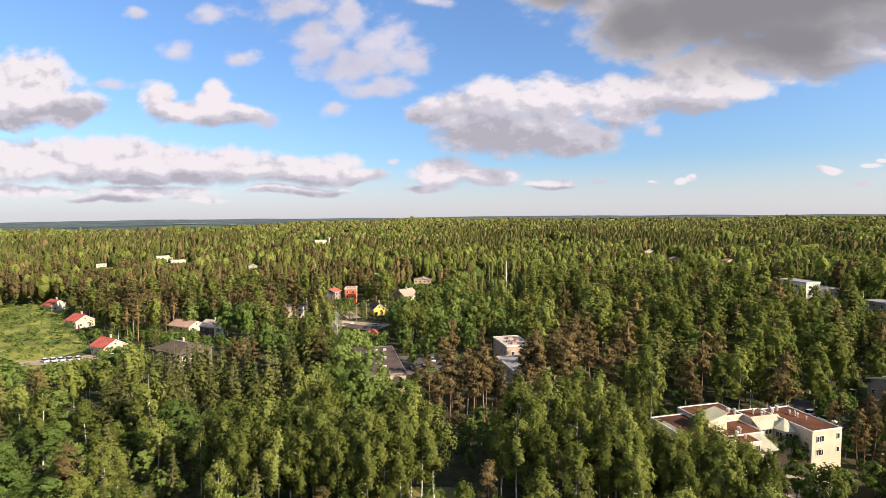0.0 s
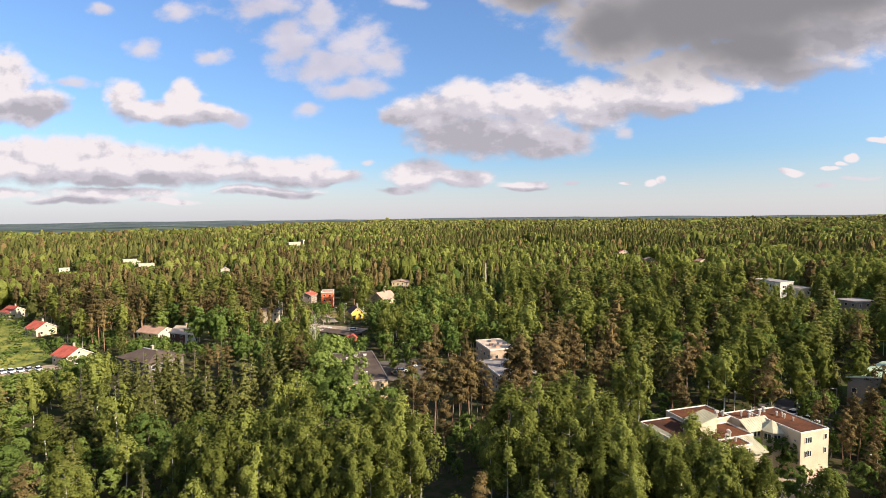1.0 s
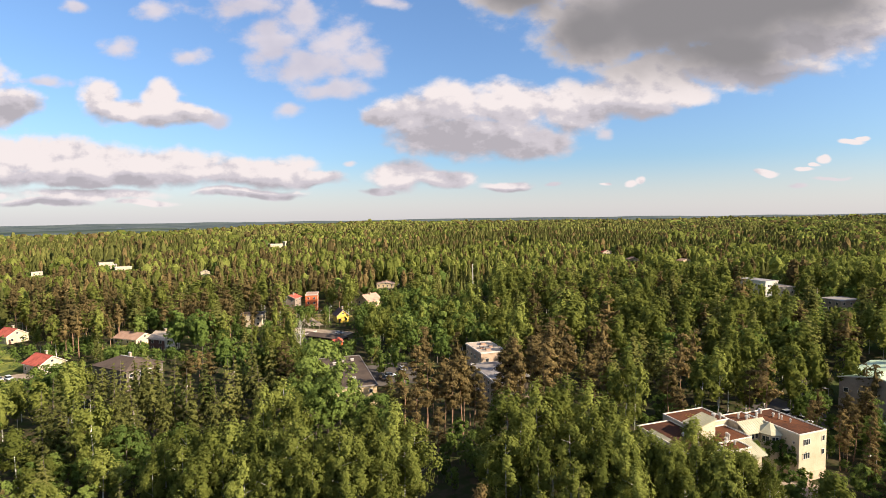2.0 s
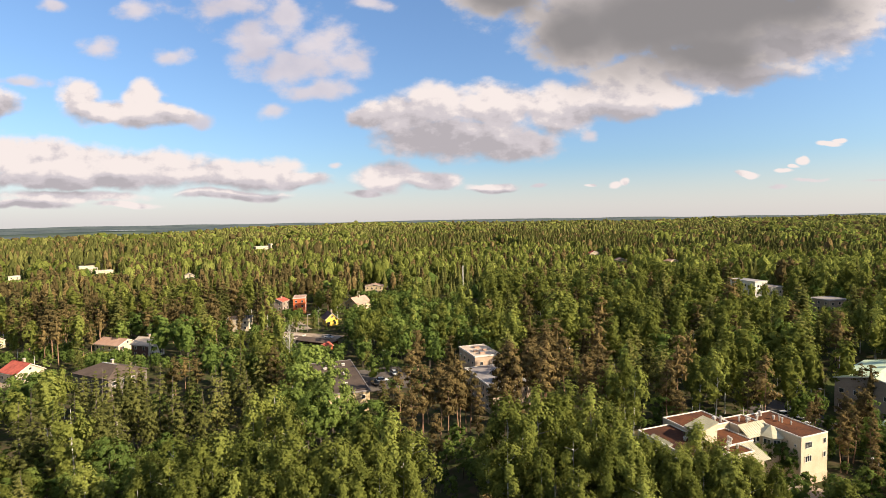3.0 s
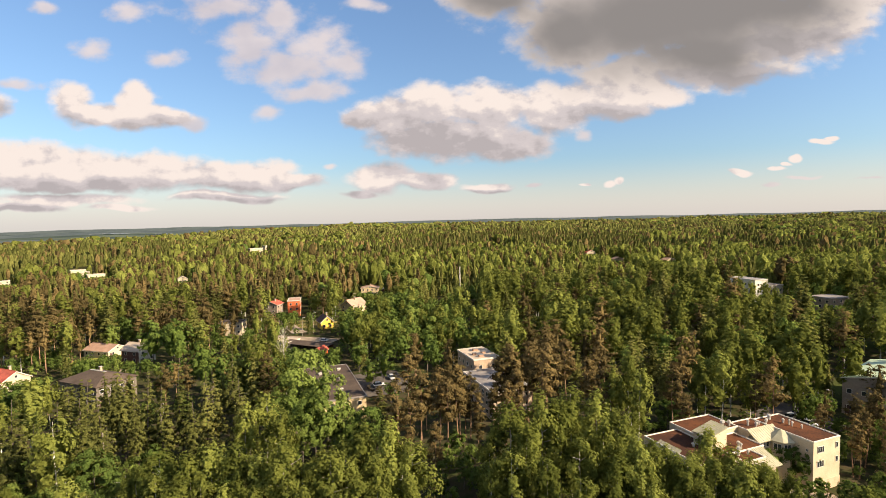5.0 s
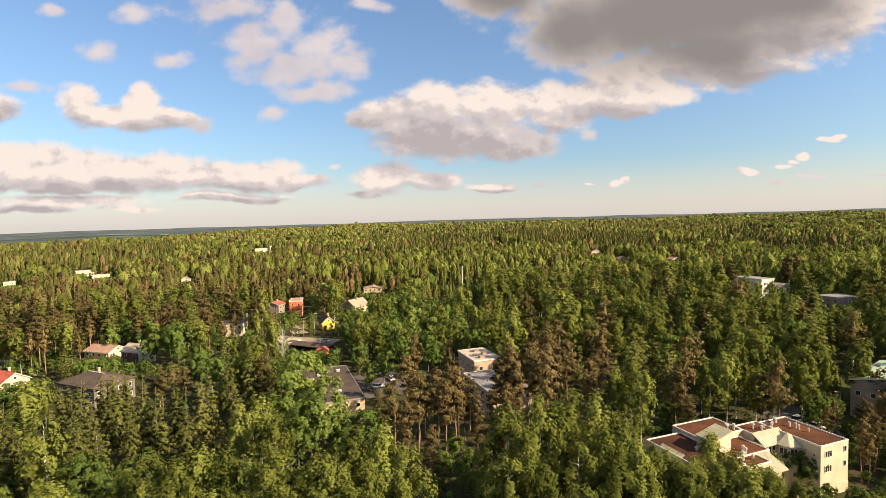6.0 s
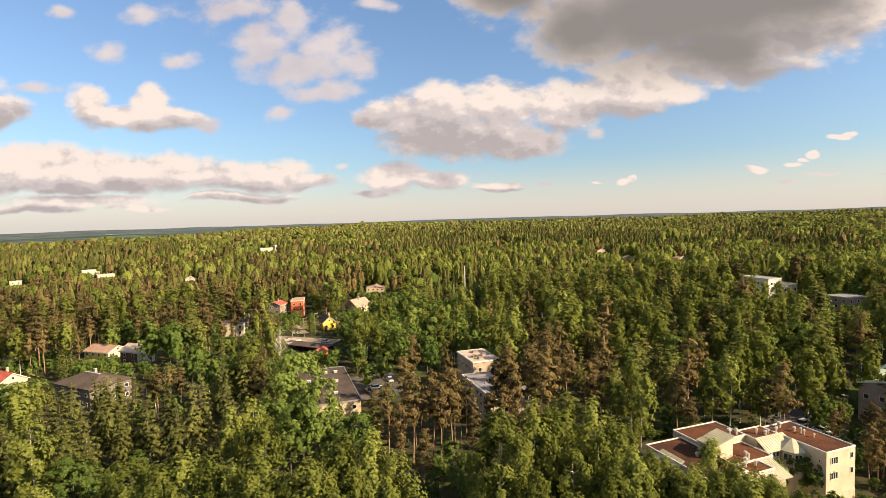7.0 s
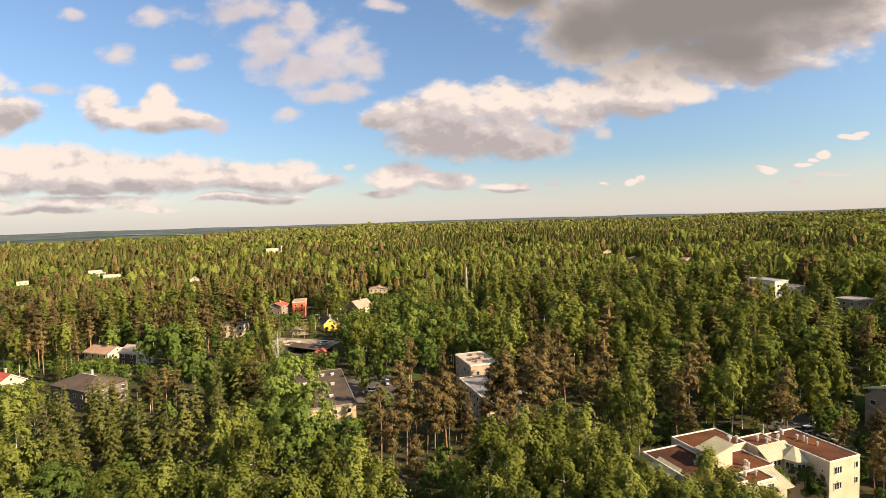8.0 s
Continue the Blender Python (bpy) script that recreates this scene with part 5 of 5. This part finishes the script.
def joined(name, species, forms, rows, label):
    """One mesh of many trees, each form turned and scaled."""
    rows = np.array(rows)
    pick, a = rng.integers(len(forms), size=len(rows)), rng.uniform(0, 2 * np.pi, len(rows))
    V, Q, T, base = [], [], [], 0
    for k, (v, q) in enumerate(forms):
        sel = np.where(pick == k)[0]
        if not len(sel):
            continue
        c, s = np.cos(a[sel])[:, None], np.sin(a[sel])[:, None]
        sc, sl = rows[sel, 3][:, None], rows[sel, 4][:, None]
        x = (c * v[:, 0] - s * v[:, 1]) * sc * sl + rows[sel, 0][:, None]
        y = (s * v[:, 0] + c * v[:, 1]) * sc * sl + rows[sel, 1][:, None]
        z = v[:, 2][None] * sc + rows[sel, 2][:, None]
        V.append(np.stack([x, y, z], -1).reshape(-1, 3))
        Q.append((q[None] + (base + np.arange(len(sel)) * len(v))[:, None, None]).reshape(-1, 3))
        stand = np.array([noise.noise((p[0] / 55, p[1] / 90, 3.3)) + 0.5 * noise.noise((p[0] / 230, p[1] / 400, 6.3)) for p in rows[sel]])
        # far batches start from a darker tint: self-shade their plain crowns lack
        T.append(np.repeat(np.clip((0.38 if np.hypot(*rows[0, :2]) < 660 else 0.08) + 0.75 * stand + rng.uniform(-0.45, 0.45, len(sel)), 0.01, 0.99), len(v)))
        base += len(sel) * len(v)
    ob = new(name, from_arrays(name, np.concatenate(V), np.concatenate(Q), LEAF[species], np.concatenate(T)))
    tagged(ob, label, "forest", kind="stuff")


PROFILE = {  # crown: foot, radius by height from foot to tip
    "birch": (4.5, (0.35, 0.85, 1.0, 0.95, 0.75, 0.2)), "broadleaf": (3.5, (0.45, 0.9, 1.0, 0.95, 0.72, 0.25)),
    "pine": (8.0, (0.5, 1.0, 0.95, 0.85, 0.6, 0.25)), "spruce": (1.5, (1.0, 0.86, 0.66, 0.45, 0.24, 0.03)),
}


def crown_form(species, seg, rings, blades, size, per=1, core=1.0, blunt=0.0, foot=None):
    """A lumpy crown for trees farther off, with blades of leaf standing out of it."""
    low, prof = PROFILE[species]
    foot = low if foot is None else foot
    r = SHAPE[species][1] * (0.86 if species != "spruce" else 0.8)
    t = np.linspace(0, 1, rings)
    rad = np.maximum(np.interp(t, np.linspace(0, 1, 6), prof), blunt * (0.4 + 0.6 * np.sin(np.pi * np.clip(t, 0, 0.88)))) * r
    a = 2 * np.pi * (np.arange(seg)[None] + rng.uniform(-0.25, 0.25, (rings, seg)) + 0.5 * (np.arange(rings) % 2)[:, None]) / seg
    k = rad[:, None] * rng.uniform(0.68, 1.22, (rings, seg))
    z = (foot + t * (20 - foot))[:, None] + rng.uniform(-0.5, 0.5, (rings, seg)) * (20 - foot) / rings * np.where(t < 1, 1, 0.2)[:, None]
    verts = np.stack([k * core * np.cos(a), k * core * np.sin(a), 10 + (z - 10) * (0.5 + 0.5 * core)], -1).reshape(-1, 3)
    i, j = np.meshgrid(np.arange(rings - 1), np.arange(seg), indexing="ij")
    n = (j + 1) % seg
    quads = np.stack([i * seg + j, i * seg + n, (i + 1) * seg + n, (i + 1) * seg + j], -1).reshape(-1, 4)
    if blades:
        v, q = leaves(species, blades, per, size)
        quads = np.concatenate([quads[:, (0, 1, 2)], quads[:, (0, 2, 3)]])
        return np.concatenate([verts, v]), np.concatenate([quads, q + len(verts)])
    return verts, np.concatenate([quads[:, (0, 1, 2)], quads[:, (0, 2, 3)]])


FAR_DETAIL = {  # clumps, leaves, size; then segments, rings, blades, size of the woods beyond
    "birch": ((72, 9, 0.44), (6, 6, 42, 0.62)), "broadleaf": ((70, 9, 0.56), (6, 5, 42, 0.8)),
    "pine": ((52, 9, 0.36), (5, 5, 40, 0.6)), "spruce": ((520, 1, 0.42), (6, 6, 40, 0.6)),
}
WOODS = {"birch": "light green birch wood", "broadleaf": "deep green broadleaf wood", "pine": "rust-tinged pine wood", "spruce": "dark green spruce wood"}


def stems(species, rows):
    """The trunks of the woods a little farther off, in one mesh."""
    rows = np.array(rows)
    r = {"birch": 0.15, "broadleaf": 0.2, "pine": 0.19, "spruce": 0.16}[species]
    k = np.array([(1, 0), (-0.5, 0.87), (-0.5, -0.87)])
    lo = np.concatenate([k * r, np.full((3, 1), -0.5)], 1)
    hi = np.concatenate([k * r * 0.5, np.full((3, 1), 15.0)], 1)
    v = np.concatenate([lo, hi])
    V = (v[None] * rows[:, 3][:, None, None] + rows[:, None, :3]).reshape(-1, 3)
    q = np.array([(0, 1, 4, 3), (1, 2, 5, 4), (2, 0, 3, 5)])
    Q = (q[None] + (np.arange(len(rows)) * 6)[:, None, None]).reshape(-1, 4)
    ob = new(species + "_stems", from_arrays(species + "_stems", V, Q, BARK[species]))
    tagged(ob, "many slim " + species + " trunks in the wood", "forest", kind="stuff")


for (species, level), rows in sorted(FAR.items()):
    if level == 3:
        forms = [leaves(species, 20, 8, 1.0) for _ in range(6)]
        joined("garden_shrubs", species, forms, rows, "low leafy shrubs scattered through the gardens")
    else:
        if level == 0:
            clumps, per, size = FAR_DETAIL[species][0]
            forms = [crown_form(species, 6, 6, clumps, size, per, 0.42) for _ in range(8)]
        else:
            seg, rings, blades, size = FAR_DETAIL[species][1]
            forms = [crown_form(species, seg, rings, blades, size, 1, 0.78) for _ in range(10)]
        joined(species + "_wood", species, forms, rows, WOODS[species] + (" around the houses" if level == 0 else " beyond the houses"))
        if level == 0:
            stems(species, rows)


far_rows = {}
for r0, r1, gap, grow in ((660, 1300, 7.6, 1.0), (1300, 2400, 14.0, 1.3), (2400, 3700, 28.0, 1.8)):
    for x, y in fill(r0, r1, gap, rand):
        k = min(max((x / y + 0.60) / 0.45, 0.0), 1.0)
        if math.hypot(x, y) > 1930 + 1700 * k * k * (3 - 2 * k) + 160 * noise.noise((x / 300, y / 300, 0.4)):
            continue                              # open water and fields beyond, mostly in the far corner
        patchy = noise.noise((x / 120, y / 260, 2.5))
        if patchy < -0.32 and rand.random() < 0.7 or rand.random() < 0.12:
            continue
        sp = species_at(x, y, rand)
        # more dark spruce again, standing in for shade among the far crowns
        if sp in ("birch", "broadleaf") and noise.noise((x / 160, y / 320, 7.7)) > -0.12:
            sp = "spruce"
        tall = rand.choice((0.82, 0.92, 1.0, 1.0, 1.08, 1.2))
        h = (18 + (rand.uniform(*HEIGHT[sp]) - 18) * 0.4) * (0.92 + 0.35 * noise.noise((x / 90, y / 90, 5.5)) + 0.25 * noise.noise((x / 26, y / 26, 8.5))) * tall
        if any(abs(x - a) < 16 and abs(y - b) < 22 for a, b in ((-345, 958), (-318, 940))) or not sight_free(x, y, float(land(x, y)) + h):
            continue
        far_rows.setdefault((sp, r0), []).append((x, y, float(land(x, y)) - 2 * (grow - 1), h / 20, rand.uniform(1.2, 2.2) * grow * grow * (1.0 if r0 == 660 else 1.2)))
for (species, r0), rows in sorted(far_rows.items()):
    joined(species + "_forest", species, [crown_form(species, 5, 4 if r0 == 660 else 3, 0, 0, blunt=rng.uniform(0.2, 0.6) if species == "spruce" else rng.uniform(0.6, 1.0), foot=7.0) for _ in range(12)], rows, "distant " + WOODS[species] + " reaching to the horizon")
